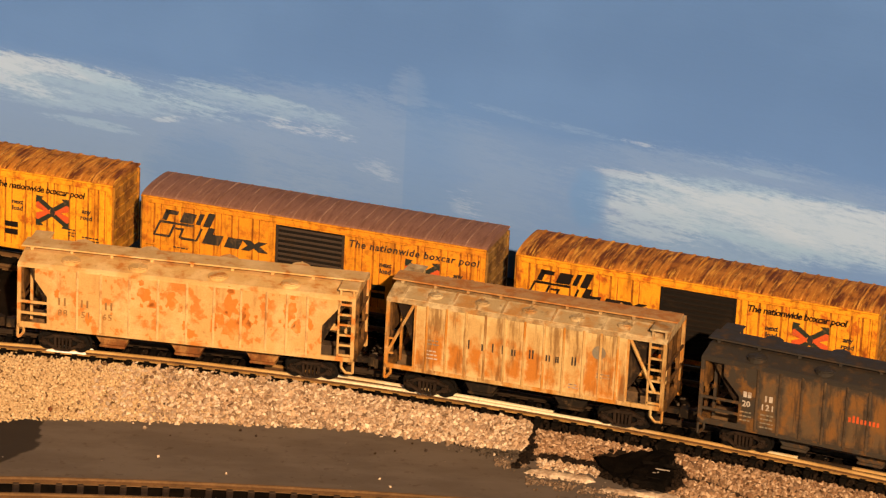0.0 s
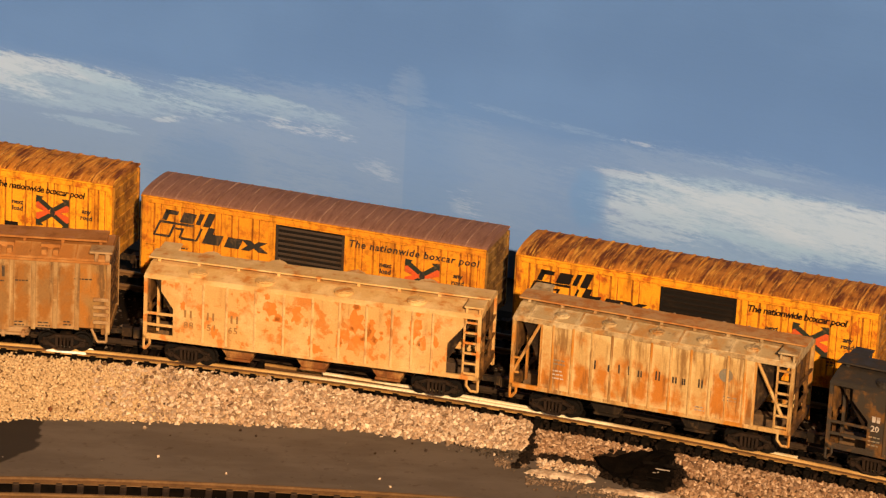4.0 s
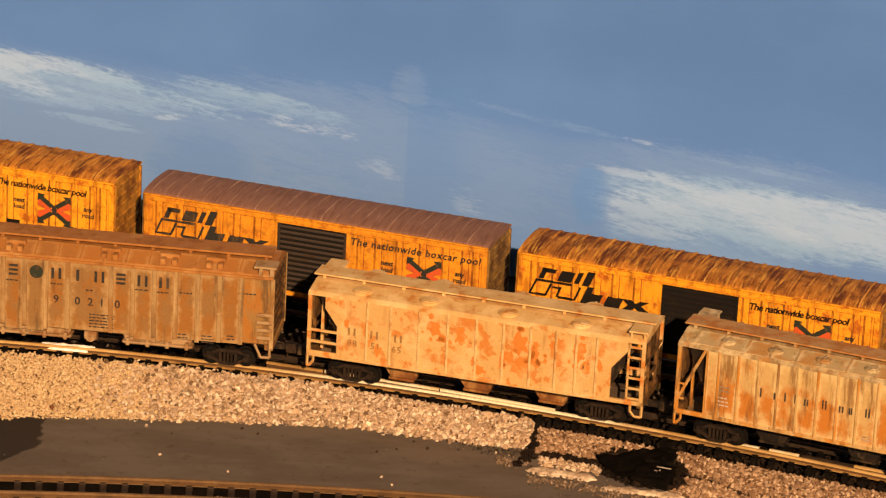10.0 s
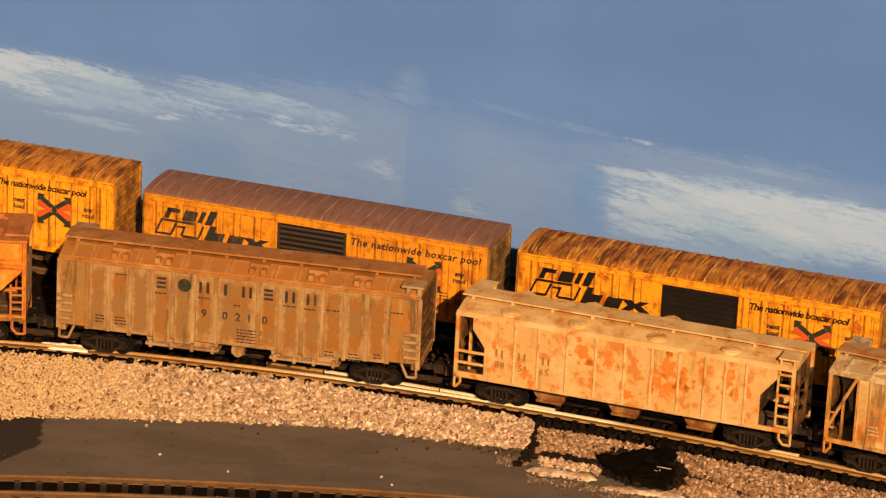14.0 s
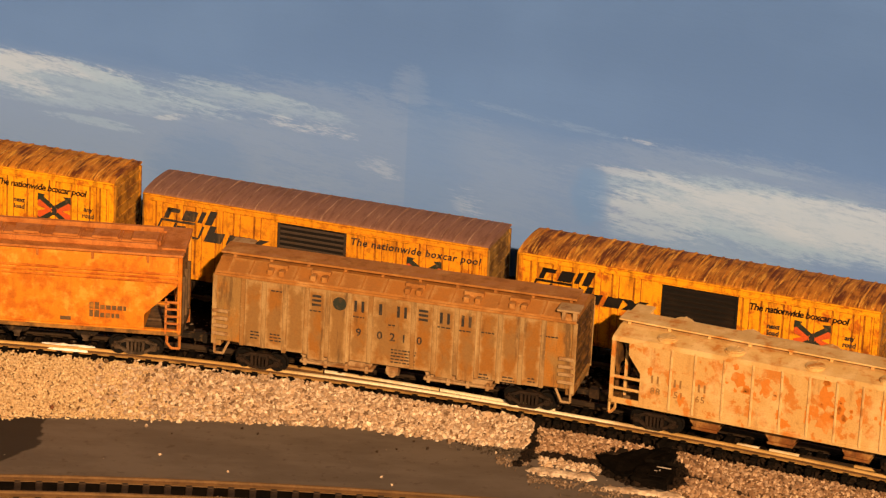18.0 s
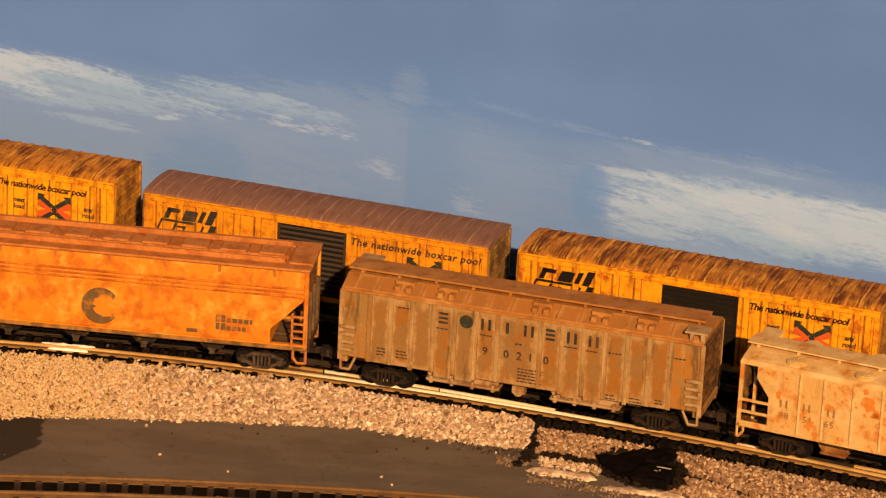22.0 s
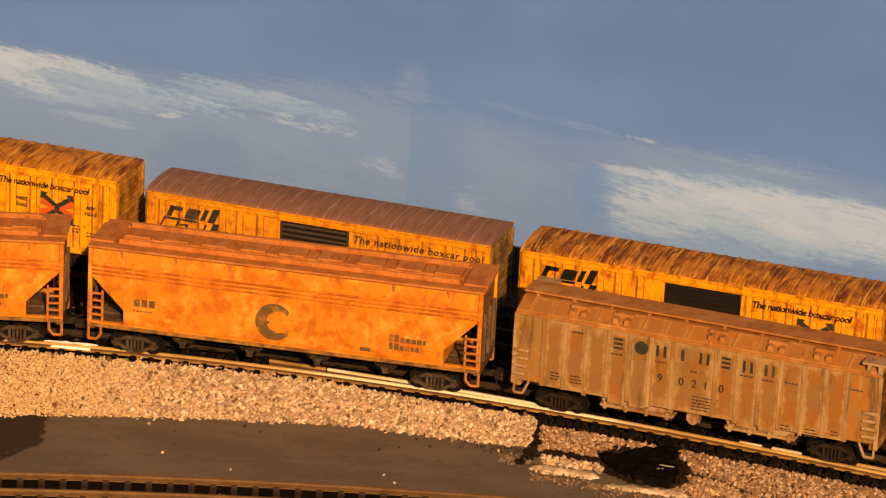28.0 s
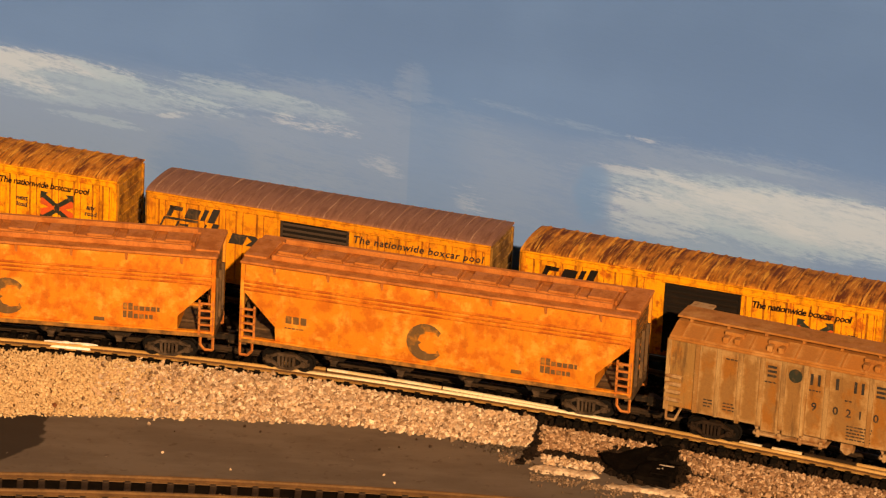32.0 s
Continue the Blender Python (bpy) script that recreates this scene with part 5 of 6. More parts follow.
def brown_hopper():
    root = wagon("brown_hopper_wagon", "tan and brown ribbed covered hopper wagon with dusty sides")
    L, sill, eave, top, W = 95.6, 8.8, 27.3, 29.8, 10.0
    h = L / 2
    boxes("body", TAN, root, ((-h + 0.4, h - 0.4), (-W, W), (sill, eave)), bevel=0.2)
    for s in (-1, 1):
        boxes("end_wall", DARK_END, root, (sorted((s * (h - 0.41), s * (h - 0.3))), (-W + 0.3, W - 0.3), (sill + 0.2, eave - 0.2)), label="dark brown end wall")
    edges = [-47.6] + [-40.0 + 5.68 * i for i in range(15) if i != 7] + [47.6]
    for sy in (-1, 1):
        for i, x in enumerate(edges):
            boxes("post", TAN_POST, root, ((x - 0.6, x + 0.6), sorted((sy * W, sy * (W + 0.34))), (sill - (0.5 if i % 3 else 1.0), eave - 0.2)), bevel=0.12)
        for i in range(1, 14):
            a, b = edges[i] + 0.6, edges[i + 1] - 0.6
            low = sill - (1.6 if 4 <= i <= 5 or 9 <= i <= 10 else 0.4)
            boxes("side_panel", TAN_PANEL, root, ((a, b), sorted((sy * (W - 0.05), sy * (W + 0.14))), (low, eave - 0.6)), bevel=0.06)
        boxes("top_rail", TAN_ROOF, root, ((-h, h), sorted((sy * (W - 0.1), sy * (W + 0.45))), (eave - 0.5, eave + 0.2)), bevel=0.12)
        for s in (-1, 1):
            bm = bmesh.new()
            for k in range(4):
                z = sill + 1.6 + 2.1 * k
                box(bm, sorted((s * (h + 0.1), s * (h - 4.0))), sorted((sy * W, sy * (W + 0.8))), (z, z + 0.9), 0.15)
            part("grab_step", bm, PALE, root, "pale chalky grab steps")
            bm = bmesh.new()
            rod(bm, (s * (h - 0.5), sy * W, sill), (s * (h - 0.5), sy * W, sill - 3.5), 0.35)
            rod(bm, (s * (h - 0.5), sy * W, sill - 3.5), (s * (h - 2.8), sy * W, sill - 3.5), 0.35)
            rod(bm, (s * (h - 2.8), sy * W, sill - 3.5), (s * (h - 4.4), sy * W, sill), 0.35)
            part("step", bm, PALE, root)
    bm = bmesh.new()
    prism(bm, [(-W, eave), (-W + 0.5, eave + 0.5), (-4.2, top), (4.2, top), (W - 0.5, eave + 0.5), (W, eave)], "x", -h, h)
    part("roof", bm, TAN_ROOF, root, "brown dusted sloping roof")
    for i in range(16):
        x = -h + 3 + (L - 6) * i / 15
        for sy in (-1, 1):
            bm = bmesh.new()
            prism(bm, [(sy * 9.5, eave + 0.45), (sy * 4.4, top - 0.1), (sy * 4.4, top + 0.22), (sy * 9.5, eave + 0.8)], "x", x - 0.2, x + 0.2)
            part("roof_rib", bm, TAN_ROOF, root)
    for i in range(15):
        a, b = -h + 3.2 + (L - 6) * i / 15, -h + 2.8 + (L - 6) * (i + 1) / 15
        for sy in (-1, 1):
            bm = bmesh.new()
            prism(bm, [(sy * 9.5, eave + 0.3), (sy * 4.3, top - 0.15), (sy * 4.3, top + 0.06), (sy * 9.5, eave + 0.56)], "x", a, b)
            part("roof_panel", bm, TAN_ROOF_PANEL, root, "dusty brown roof panel")
    for x in (-32, -20.5, 4.5, 20, 32):
        bm = bmesh.new()
        for dx in (-2.2, 0.8):
            box(bm, (x + dx, x + dx + 1.5), (-9.0, -6.4), (eave + 0.7, eave + 2.2), 0.2)
        box(bm, (x - 2.6, x + 2.6), (-6.6, -4.6), (top - 0.9, top + 0.4), 0.2)
        part("hatch_latch", bm, TAN_ROOF, root)
    boxes("running_board", TAN_ROOF, root, ((-h - 0.3, h - 1.5), (-3.9, 3.9), (top + 0.7, top + 1.3)), bevel=0.15, label="wide brown running board")
    boxes("board_support", TAN_ROOF, root, *[((-h + 3 + i * 9.9, -h + 3.8 + i * 9.9), (-3.6, 3.6), (top - 0.1, top + 0.72)) for i in range(10)])
    for s, sy in ((1, -1), (-1, 1)):
        boxes("roof_platform", PALE, root, (sorted((s * (h + 0.6), s * (h - 5.4))), sorted((sy * 9.8, sy * 4.4)), (eave + 2.2, eave + 2.8)),
              (sorted((s * h, s * (h - 1.2))), sorted((sy * 10.0, sy * 9.2)), (eave - 2, eave + 2.3)),
              (sorted((s * (h - 3), s * (h - 4))), sorted((sy * 10.0, sy * 9.2)), (eave - 1, eave + 2.3)), bevel=0.12, label="pale end roof platform")
    for s in (-1, 1):
        end_face(root, DARK_END, s * (h - 0.4), s, W, sill, eave)
        boxes("end_sill", TAN, root, (sorted((s * (h + 0.2), s * (h - 2))), (-W + 0.6, W - 0.6), (sill - 1.8, sill)), bevel=0.15)
        coupler(root, s * (h - 0.8), s)
    for x0, x1 in ((-25, -4.5), (8.0, 27.5)):
        bm = bmesh.new()
        prism(bm, [(x0, sill), (x1, sill), (x1 - 1.5, 6.0), (x0 + 1.5, 6.0)], "y", -8.6, 8.6)
        box(bm, (x0 + 0.5, x1 - 0.5), (-9.4, 9.4), (5.5, 6.3), 0.2)
        for k in range(4):
            xx = x0 + 2 + (x1 - x0 - 4) * k / 3
            box(bm, (xx - 0.5, xx + 0.5), (-9.9, -8.4), (5.1, 7.0), 0.2)
        rod(bm, (x0 + 1, -9.6, 6.0), (x1 - 1, -9.6, 6.0), 0.35)
        part("discharge_gate", bm, PALE, root, "pale chalky discharge gates")
    bm = bmesh.new()
    rod(bm, (-1.6, -7.5, 6.4), (1.6, -7.5, 6.4), 1.4, 12)
    rod(bm, (0, -8.8, 6.0), (0, -7.0, 6.0), 1.3, 12)
    part("brake_cylinder", bm, PALE, root, "pale round brake cylinder")
    boxes("centre_sill", SILL, root, ((-h + 1, h - 1), (-1.6, 1.6), (4.6, sill)), bevel=0.1)
    y = -W - 0.17
    for i in range(8):
        x = -20.3 + 5.66 * i
        ys = (y - 0.05, y + 0.1)
        across = [((x - 1.2, x + 1.2), ys, (z, z + 0.62)) for z in (22.0, 23.2, 24.4)]
        upright = [((x + d - 0.36, x + d + 0.36), ys, (22.0, 25.0)) for d in (-0.95, 0.95)]
        spans = {0: across, 1: [], 3: [((x - 0.4, x + 0.4), ys, (22.0, 25.0))], 5: across}.get(i, upright)
        if spans:
            boxes("name_bar", INK, root, *spans, label="dark letter-sized bars")
    bm = bmesh.new()
    prism(bm, ring(-14.2, 23.5, 1.8, 18), "y", y - 0.05, y + 0.1)
    part("round_mark", bm, GREENBLACK, root, "dark green round mark")
    for ch, x in (("9", -8.9), ("0", -3.3), ("2", 0.1), ("1", 3.1), ("0", 7.2)):
        words(ch, 2.1, x, y - 0.02, 16.3, INK, root, "black number")
    for x, z, w, n in ((-31, 24.5, 3.0, 1), (-20.5, 20.6, 3.2, 1), (-9.0, 20.6, 3.0, 1), (3.2, 13.0, 6.6, 5), (-31, 12.5, 3.0, 3), (-36.5, 12.5, 2.4, 3),
                       (24.5, 9.7, 2.6, 2), (31, 9.8, 3.2, 3), (37, 10.4, 2.0, 2), (41.0, 22.5, 4.6, 1), (13.5, 21.0, 3.4, 1), (19.2, 20.8, 3.4, 1),
                       (0, 19.6, 2.2, 1), (25.0, 21.2, 3.4, 1)):
        bars(root, INK, x, z, w, n, 0.85, y - 0.03)
    wheels = [w for x in (-36, 36) for w in truck(root, x)]
    FLEET.append((root, -0.1032, wheels))


def orange_hopper(d):
    root = wagon("orange_hopper_wagon", "faded orange smooth-sided covered hopper wagon with rust-brown roof")
    L, sill, eave, W = 104.2, 8.8, 30.2, 10.0
    h = L / 2
    half = [(-9.5, 9.2), (-9.9, 12), (-10.0, 15), (-10.0, 24), (-9.8, 27), (-9.4, eave)]
    hull = half + [(-y, z) for y, z in reversed(half)]
    # body: long hull with ends that slope inwards below
    bm = bmesh.new()
    stations = [(-h + 1.2, 22.0), (-h + 9.6, 13.6), (-h + 9.7, 9.2), (h - 9.7, 9.2), (h - 9.6, 13.6), (h - 1.2, 22.0)]
    rings = []
    for x, low in stations:
        rings.append([bm.verts.new(Vector((x, y, max(z, low))) * MM) for y, z in hull])
    for p, q in zip(rings, rings[1:]):
        for i in range(len(hull)):
            bm.faces.new((p[i - 1], p[i], q[i], q[i - 1]))
    bm.faces.new(rings[0])
    bm.faces.new(rings[-1])
    bmesh.ops.remove_doubles(bm, verts=bm.verts, dist=0.00001)
    part("body", bm, ORANGE, root, "faded orange rounded body")
    for sy in (-1, 1):
        bm = bmesh.new()
        for z in (22.9, 24.0, 25.1):
            rod(bm, (-h + 1.0, sy * 9.78, z), (h - 1.0, sy * 9.78, z), 0.42, 8)
        part("side_bead", bm, BEAD, root, "rust-streaked pressed beads")
        boxes("side_sill", ORANGE_SILL, root, ((-h, h), sorted((sy * (W - 1.0), sy * (W + 0.05))), (sill - 0.7, sill + 0.4)), bevel=0.12, label="grimy tan side sill")
        boxes("sill_rim", ORANGE, root, ((-h, h), sorted((sy * (W - 1.2), sy * (W + 0.12))), (sill + 0.42, sill + 0.9)), bevel=0.08)
        for s in (-1, 1):
            boxes("corner_post", ORANGE, root, (sorted((s * h, s * (h - 1.1))), sorted((sy * (W - 1.2), sy * (W + 0.05))), (sill, eave - 0.3)), bevel=0.12)
            ladder("ladder", root, ORANGE_ROOF, *sorted((s * (h - 0.1), s * (h - 4.3))), sy * (W + 0.08), sill - 0.2, sill + 9.6, 5, 0.6)
            stirrup(root, ORANGE_ROOF, *sorted((s * (h - 0.3), s * (h - 3.6))), sy * W, sill - 4.0, sill - 0.6)
        for k in range(7):
            x = -h + 9 + (L - 18) * k / 6
            bm = bmesh.new()
            prism(bm, [(sy * 9.3, eave - 0.2), (sy * 10.4, eave - 0.2), (sy * 9.7, eave - 2.3), (sy * 9.5, eave - 2.3)], "x", x - 0.3, x + 0.3)
            part("roof_bracket", bm, ORANGE_ROOF, root)
        boxes("roof_edge", ORANGE_ROOF, root, ((-h - 0.2, h + 0.2), sorted((sy * 6.6, sy * 10.5)), (eave - 0.2, eave + 0.5)), bevel=0.18,
              label="rust-brown roof walkway")
        boxes("walkway_rim", ORANGE_ROOF, root, ((-h + 7, h - 7), sorted((sy * 5.8, sy * 6.7)), (eave + 0.3, eave + 1.7)), bevel=0.15)
    boxes("roof", ORANGE_ROOF, root, ((-h, h), (-6.6, 6.6), (eave - 1.4, eave + 0.12)), bevel=0.15)
    boxes("hatch_trough", ORANGE_ROOF, root, ((-h + 7, h - 7), (-2.6, 2.6), (eave - 0.2, eave + 0.9)), bevel=0.25)
    for k in range(9):
        x = -h + 11 + (L - 22) * k / 8
        boxes("hatch", ORANGE_ROOF, root, ((x - 3.4, x + 3.4), (-3.0, 3.0), (eave + 0.9, eave + 1.6)), ((x + 3.8, x + 4.4), (-3.2, 3.2), (eave + 0.1, eave + 1.3)), bevel=0.15)
    for s in (-1, 1):
        boxes("roof_end", ORANGE_ROOF, root, (sorted((s * (h + 0.4), s * (h - 6))), (-6.7, 6.7), (eave - 0.1, eave + 0.9)), bevel=0.15)
        end_face(root, DARK_END, s * (h - 1.3), s, W - 0.4, sill + 9.5, eave - 0.8)
        boxes("end_frame", SILL, root, *[(sorted((s * h, s * (h - 0.8))), (yy - 0.5, yy + 0.5), (sill, eave - 8)) for yy in (-8.5, -3, 3, 8.5)],
              (sorted((s * h, s * (h - 1.8))), (-9, 9), (sill - 1.6, sill + 0.4)))
        boxes("end_floor", SILL, root, (sorted((s * (h - 0.5), s * (h - 12))), (-8.8, 8.8), (sill - 0.6, sill)))
        coupler(root, s * (h - 0.8), s)
    for k in range(4):
        x = -27 + 18 * k
        bm = bmesh.new()
        prism(bm, [(x - 6, 9.3), (x + 6, 9.3), (x + 2.2, 5.2), (x - 2.2, 5.2)], "y", -6.5, 6.5)
        bay = part("discharge_bay", bm, TRUCK, root, "near-black discharge bay")
        bm = bmesh.new()
        prism(bm, [(x - 1.2, 5.8), (x + 1.2, 5.8), (x + 0.6, 4.5), (x - 0.6, 4.5)], "y", -7.6, -6.4)
        box(bm, (x - 0.8, x + 0.8), (-7.9, -7.4), (4.2, 4.7), 0.1)
        part("outlet", bm, TRUCK_DUSTY, bay, "dusty outlet nozzle")
    boxes("centre_sill", SILL, root, ((-h + 1, h - 1), (-1.6, 1.6), (4.8, sill + 0.5)), bevel=0.1)
    # emblem: an open ring with a notched inner edge
    y = -10.0
    outer = ring(-2.2, 15.6, 5.0, 26, 38, 322)
    inner = ring(-1.2, 15.6, 3.0, 26, 322, 38)
    inner = [(x + (0.9 if i % 5 == 2 else 0), z) for i, (x, z) in enumerate(inner)]
    bm = bmesh.new()
    prism(bm, outer + inner, "y", y - 0.09, y + 0.02)
    part("round_emblem", bm, FADED, root, "faded dark open-ring emblem")
    rng = random.Random(5)
    for z, count in ((14.9, 7), (12.7, 6)):
        x = 28.2
        for i in range(count):
            w = rng.uniform(0.7, 1.3)
            boxes("name_bar", FADED, root, ((x, x + w), (y - 0.08, y), (z - 0.65, z + 0.55 + (0.7 if i in (0, 1) else 0))), label="faded letter-sized mark")
            x += w + 0.3
    for i in range(3):
        boxes("name_bar", FADED, root, ((-39.6 + 2.0 * i, -38.0 + 2.0 * i), (y - 0.08, y), (15.2, 17.2)), label="faded letter-sized mark")
    boxes("data_bar", FADED, root, ((20.6, 23.4), (y - 0.08, y), (10.7, 11.7)))
    bars(root, FADED, -37.0, 13.9, 5.6, 1, 0.9, y - 0.06)
    wheels = [w for x in (-40, 40) for w in truck(root, x, TRUCK_DUSTY)]
    FLEET.append((root, d, wheels))


def box_wagon(label, mat, roof_mat, door_x, ribs_l, ribs_r, m, old):
    """Box wagon with ribbed sides, slatted door and a low arched roof with cross ribs. Rail top at z = 0."""
    root = tagged(new("box_wagon"), label, "railway wagon", "parked box wagons")
    L, W, sill, eave = 98.0, 9.9, 6.4, 28.6
    end_mat = END_YELLOW if old else END_OLIVE
    h = L / 2
    boxes("body", mat, root, ((-h, h), (-W + 0.3, W - 0.3), (sill, eave)), bevel=0.15)
    for s in (-1, 1):
        boxes("end_wall", end_mat, root, (sorted((s * h, s * (h + 0.1))), (-W + 0.6, W - 0.6), (sill + 0.2, eave - 0.1)), label="grimy brown end wall")
    arch = [(W + 0.1, eave - 0.1)] + [(W * math.cos(radians(a)) * 1.0, eave + 0.25 + 1.25 * math.sin(radians(a))) for a in range(0, 181, 15)] + [(-W - 0.1, eave - 0.1)]
    bm = bmesh.new()
    prism(bm, arch, "x", -h - 0.3, h + 0.3)
    part("roof", bm, roof_mat, root, "weathered low arched roof")
    n = 26
    for i in range(n):
        x = -h + 2.0 + (L - 4) * i / (n - 1)
        bm = bmesh.new()
        proud = 0.34 if old else 0.2
        up = [(y * 0.99, z + proud * min(1.0, abs(y) / 4.5)) for y, z in arch[1:-1]]
        w = 0.26 if old else 0.20
        prism(bm, up + [(y * 0.98, z - 0.25) for y, z in reversed(arch[1:-1])], "x", x - w, x + w)
        part("roof_rib", bm, ROOF_RIB if old else ROOF_BROWN_RIB, root)
    d0, d1 = door_x
    for sy in (-1, 1):
        e = 1 if sy < 0 else -1
        boxes("eave_lip", mat, root, ((-h - 0.3, h + 0.3), sorted((sy * (W - 0.2), sy * (W + 0.55))), (eave - 0.12, eave + 0.3)), bevel=0.1)
        boxes("top_rail", mat, root, ((-h, h), sorted((sy * (W - 0.4), sy * (W + 0.12))), (eave - 1.7, eave)), bevel=0.15)
        boxes("bottom_rail", mat, root, ((-h, h), sorted((sy * (W - 0.4), sy * (W + 0.1))), (sill - 0.4, sill + 1.0)), bevel=0.15)
        for x in ribs_l + ribs_r:
            # Brown wash strip beside the rib, which also paints in its shadow.
            boxes("rib_shade_strip", YELLOW_RIB, root, ((e * x - 1.25, e * x + 1.05), sorted((sy * (W - 0.5), sy * (W - 0.26))), (sill + 0.6, eave - 1.3)))
            boxes("side_rib", mat, root, ((e * x - 0.8, e * x + 0.8), sorted((sy * (W - 0.5), sy * (W + 0.02))), (sill + 0.5, eave - 1.2)), bevel=0.2)
        for x in (-h + 0.7, h - 0.7):
            boxes("corner_post", mat, root, ((x - 0.7, x + 0.7), sorted((sy * (W - 0.4), sy * (W + 0.1))), (sill, eave)), bevel=0.14)
        ds = sorted((e * d0, e * d1))
        door = boxes("door", BLACK, root, (ds, sorted((sy * (W - 0.4), sy * (W - 0.1))), (sill + 0.6, eave - 1.9)), label="dark slatted sliding door")
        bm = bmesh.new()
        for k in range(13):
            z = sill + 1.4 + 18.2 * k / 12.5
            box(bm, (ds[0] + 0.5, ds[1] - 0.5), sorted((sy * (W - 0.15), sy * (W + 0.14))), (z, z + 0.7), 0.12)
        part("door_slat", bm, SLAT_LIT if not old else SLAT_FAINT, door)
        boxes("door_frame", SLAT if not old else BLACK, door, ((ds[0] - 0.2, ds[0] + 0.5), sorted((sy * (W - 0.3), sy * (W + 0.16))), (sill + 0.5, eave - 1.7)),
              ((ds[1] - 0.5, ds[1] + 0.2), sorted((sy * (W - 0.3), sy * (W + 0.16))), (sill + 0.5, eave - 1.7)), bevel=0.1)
        boxes("door_track", mat, root, ((ds[0] - 1, ds[1] + 19), sorted((sy * (W + 0.0), sy * (W + 0.35))), (eave - 2.0, eave - 1.65)), bevel=0.08)
        x = e * (-h + 3.2)
        boxes("grab_iron", mat, root, *[((x - 2.0, x + 2.0), sorted((sy * W, sy * (W + 0.5))), (z, z + 0.5)) for z in (9, 12, 15)], bevel=0.08)
    for s in (-1, 1):
        end_face(root, end_mat, s * h, s, W - 0.4, sill + 0.6, eave - 0.5)
        coupler(root, s * (h - 1.0), s)
    boxes("centre_sill", SILL, root, ((-h + 1, h - 1), (-2.4, 2.4), (4.4, sill)), bevel=0.1)
    for x in (-34, 34):
        truck(root, x, lift=0.0)
    # emblem of blocks and slanting outlines
    y = -W - 0.03
    ink = BLACK if old else INK

    def block(pts):
        bm = bmesh.new()
        prism(bm, pts, "y", y - 0.05, y + 0.34)
        part("emblem_block", bm, ink, root, "black block of a slanting emblem")

    def slant(x, z, w, t, lean=0.4):
        block([(x, z), (x + w, z), (x + w + lean * t, z + t), (x + lean * t, z + t)])

    def bar(ax, az, bx, bz, w=0.55):
        dx, dz = bx - ax, bz - az
        ln = math.hypot(dx, dz)
        nx, nz = -dz / ln * w / 2, dx / ln * w / 2
        block([(ax - nx, az - nz), (bx - nx, bz - nz), (bx + nx, bz + nz), (ax + nx, az + nz)])
    zt = 22.6
    slant(-43.2, zt, 1.4, 3.0)
    block([(-41.6, zt + 1.9), (-38.6, zt + 1.9), (-38.2, zt + 3.0), (-42.2, zt + 3.0)])
    slant(-38.0, zt, 3.8, 2.9)
    slant(-33.4, zt, 1.3, 3.2)
    slant(-31.2, zt - 0.2, 2.0, 4.0)
    zb = 17.6
    slant(-31.4, zb, 1.8, 4.6)
    slant(-29.6, zb, 3.2, 2.9)
    slant(-25.0, zb, 4.2, 2.9)
    block([(-20.0, zb), (-17.6, zb), (-16.4, zb + 0.9), (-15.0, zb), (-12.4, zb), (-14.8, zb + 1.6), (-12.6, zb + 2.9), (-15.2, zb + 2.9), (-16.2, zb + 2.2),
           (-17.4, zb + 2.9), (-19.8, zb + 2.9), (-18.2, zb + 1.5)])
    bar(-43.6, 22.2, -45.4, 18.0)
    bar(-45.6, 18.0, -41.0, 18.0)
    bar(-41.0, 18.0, -39.6, 21.4)
    bar(-43.4, 22.0, -34.0, 22.0)
    bar(-39.2, 20.6, -36.8, 20.6)
    bar(-37.6, 18.0, -33.0, 18.0)
    bar(-38.0, 18.0, -37.0, 20.8)
    bar(-33.0, 18.0, -31.6, 21.6)
    words("The nationwide boxcar pool", 1.8 if old else 1.95, 27.6 if old else 28.9, y - 0.04, 24.5, ink, root, "black slogan lettering", 0.2, 0.9 if old else 1.12)
    words("next\nload", 1.3, 21.2, y - 0.04, 19.0, INK, root, "small black lettering", 0.1)
    words("any\nroad", 1.3, 41.6, y - 0.04, 19.2, INK, root, "small black lettering", 0.1)
    cx, cz = 31.6, 18.4
    fan = [(-4.8, 3.4), (-0.8, 0.6), (-0.8, -0.6), (-4.8, -3.4), (-4.8, -0.9), (-2.5, 0.0), (-4.8, 0.9)]
    limb = [(-4.9, 2.7), (-4.8, 5.0), (-2.7, 4.8), (-3.3, 4.1), (-0.2, 1.6), (-1.0, 0.5), (-4.2, 3.0)]
    for mt, shapes in ((RED, (fan, [(-a, b) for a, b in fan])),
                       (GREENBLACK, ([(p * a, q * b) for a, b in limb] for p in (-1, 1) for q in (-1, 1))),
                       (INK, (ring(0, 0, 1.0, 12),))):
        if mt is INK:
            shapes = ([(0.75 * a, 1.7 * b) for a, b in shapes[0]],)
        bm = bmesh.new()
        lift = 0.0 if mt is RED else 0.04
        for sh in shapes:
            prism(bm, [(cx + a, cz + 0.87 * b) for a, b in sh], "y", y - 0.05 - lift, y + 0.1)
        part("arrow_emblem", bm, mt, root, "crossed arrow emblem")
    boxes("plate", BLACK, root, ((17.6, 21.4), (y - 0.1, y + 0.1), (12.4, 13.9)), ((17.6, 21.4), (y - 0.1, y + 0.1), (10.2, 11.7)))
    bars(root, INK, -42, 13.4, 4.6, 1, 1.0, y - 0.05)
    bars(root, INK, -37.6, 15.2, 4.2, 1, 1.0, y - 0.05)
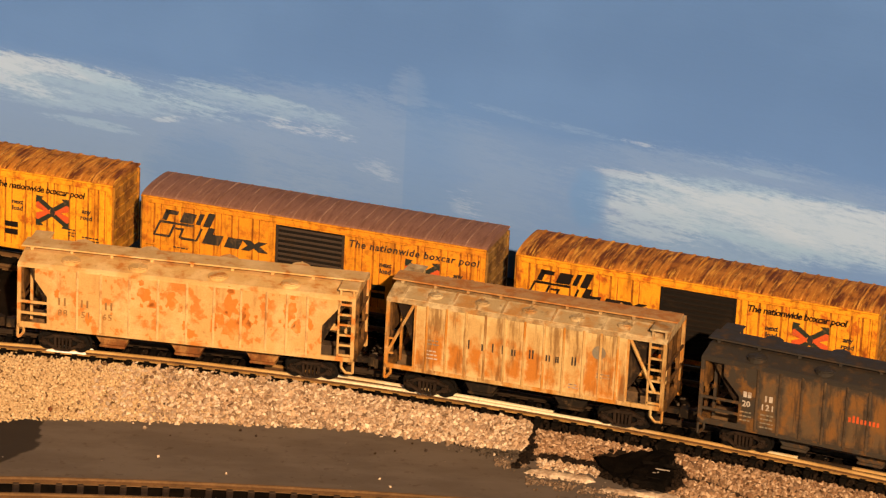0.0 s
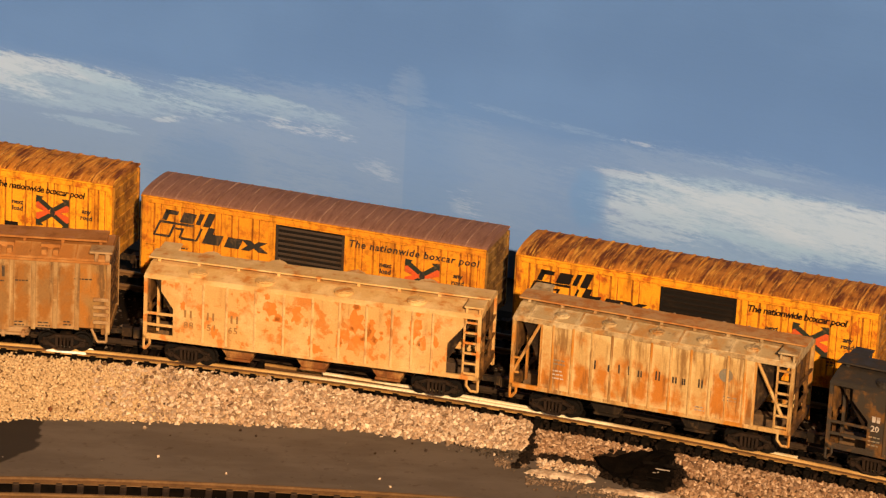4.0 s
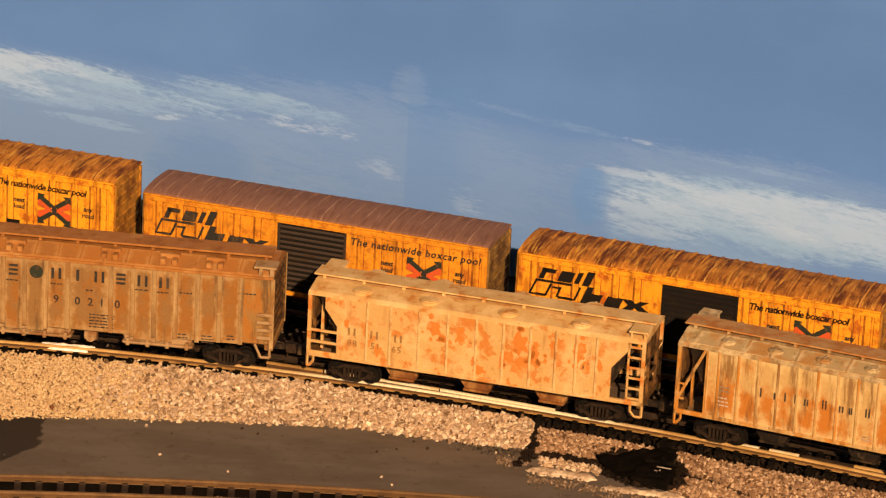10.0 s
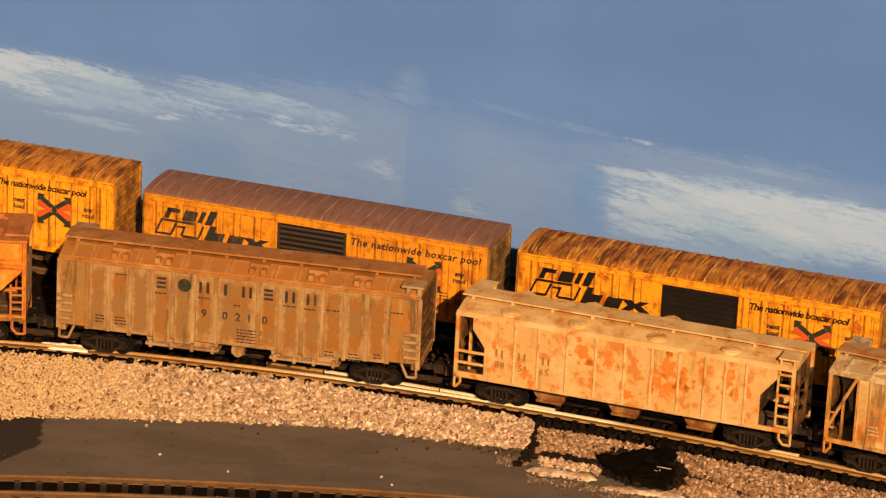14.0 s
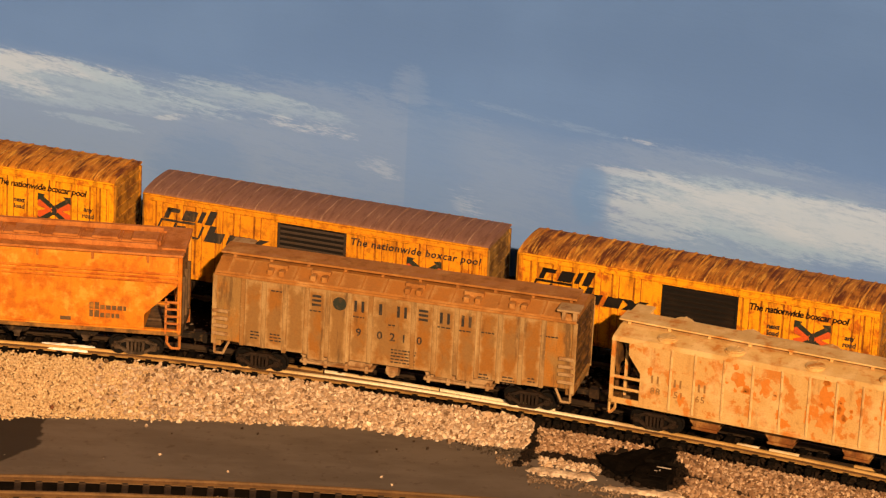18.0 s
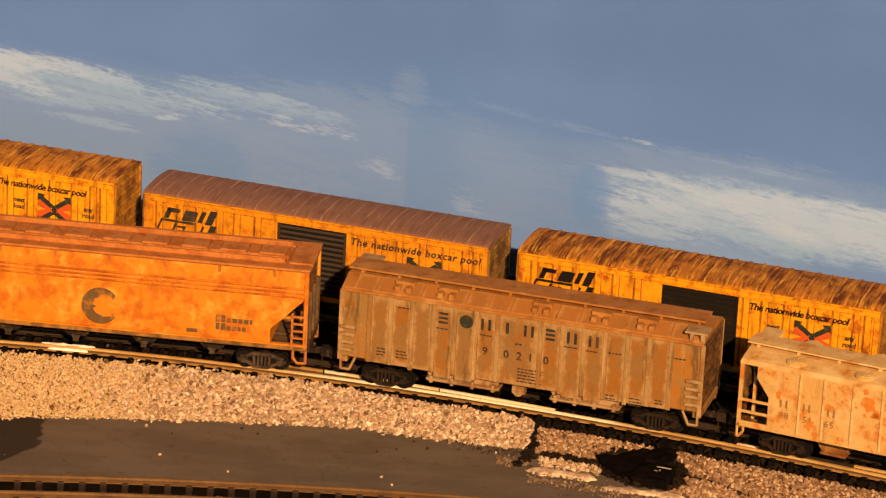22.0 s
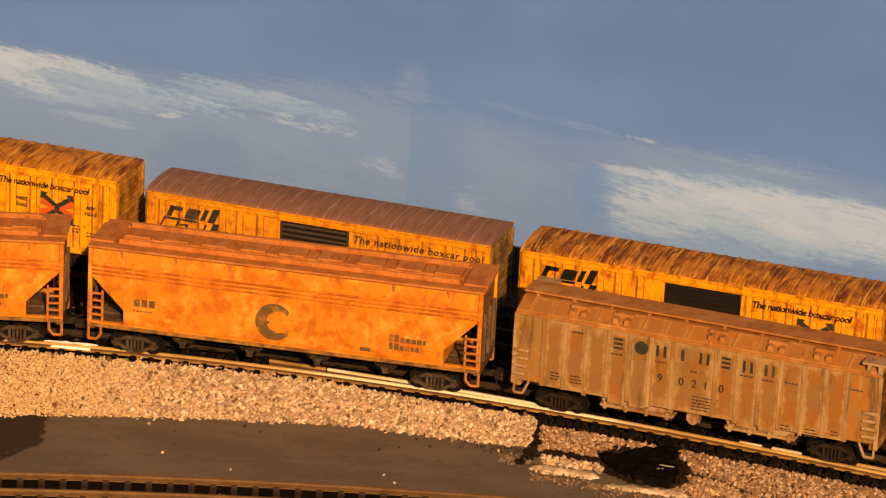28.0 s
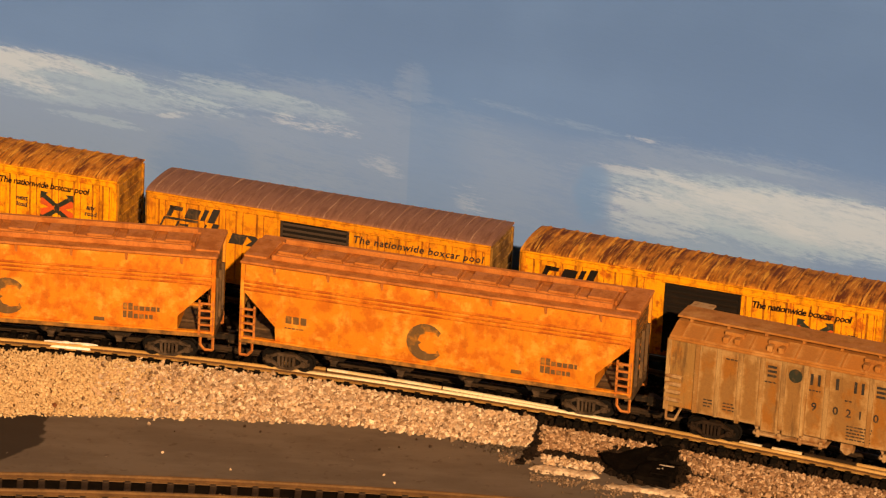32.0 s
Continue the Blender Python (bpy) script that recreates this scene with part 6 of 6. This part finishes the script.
    bars(root, INK, 37.5, 14.2, 2.4, 3, 0.9, y - 0.05)
    bars(root, INK, 43.0, 12.6, 5.0, 2, 0.9, y - 0.05)
    root.matrix_basis = m
    return root


RED_RUST = paint("flaking_red_rust", (0.58, 0.195, 0.027), (0.62, 0.31, 0.09), 0.60, 0.08, (0.44, 0.135, 0.02), 0.62, grain=0.15)

cream_hopper()
beige_hopper()
black_hopper()
brown_hopper()
orange_hopper(-0.2134)
orange_hopper(-0.3258)

RIBS_L = (-44.5, -38.5, -33.0, -27.0, -22.0, -16.0)
RIBS_R = (13.5, 18.5, 24.5, 31.0, 37.5, 43.0, 46.0)
box_wagon("yellow box wagon with rust-streaked roof, parked on a siding", YELLOW_OLD, ROOF_RUST, (-9.5, 10.0), RIBS_L, RIBS_R,
          pose(-0.13446, 1.09193, -0.003, 0, 0, -16.93), True)
box_wagon("yellow box wagon with plain brown roof, parked on a siding", YELLOW, ROOF_BROWN, (-10.0, 9.2), RIBS_L, RIBS_R,
          pose(-0.03196, 1.05735, -0.003, 0, 0, -17.54), False)
box_wagon("yellow box wagon with rust-stained roof and black door, parked", YELLOW_DIM, ROOF_DIM, (-9.0, 11.2), RIBS_L, RIBS_R,
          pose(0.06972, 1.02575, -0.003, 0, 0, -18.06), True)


# ---------------------------------------------------------------- motion of the train
def motions():
    """Each wagon follows the track; wheelsets roll with the distance covered."""
    travel = ((0, -106.5), (1, -97.9), (2, -89.3), (3, -81.1), (3.5, -78.0), (5.2, -60.2), (5.5, -59.6), (6, -59.5), (6.5, -59.0), (7, -55.1),
              (7.5, -49.8), (8, -45.0), (9, -36.3), (9.5, -32.1), (10, -29.2), (10.5, -24.1), (11, -20.0), (12, -10.0), (13, 0.0),
              (14, 10.4), (14.5, 15.4), (16.5, 36.4), (17, 41.6), (18, 52.0), (19, 61.3), (19.5, 65.9), (20, 69.0), (20.5, 74.0), (21, 78.6),
              (21.5, 81.3), (22, 86.0), (23, 93.9), (23.5, 96.3), (24, 100.1), (24.5, 103.9), (24.75, 103.7), (25, 101.8), (25.25, 103.2), (25.5, 106.4), (27.5, 126.5),
              (28, 132.0), (29, 141.4), (30, 151.8), (31, 161.6), (32, 172.7))
    ts, ds = [r[0] for r in travel], [r[1] for r in travel]
    for thing, along, wheels in FLEET:
        rows = []
        for t, d in travel:
            x, y, h = main_line(along + d * MM)
            rows.append((t, pose(x, y, 0, 0, 0, math.degrees(h))))
        walk(thing, rows)
    steps = [i * 0.25 for i in range(129)]
    turned = np.interp(steps, ts, ds) * MM / 0.0024
    for thing, along, wheels in FLEET:
        for w, ax in wheels:
            walk(w, [(t, Matrix.LocRotScale((ax * MM, 0, 0.0024), Euler((0, a, 0)), None)) for t, a in zip(steps, turned)])


motions()
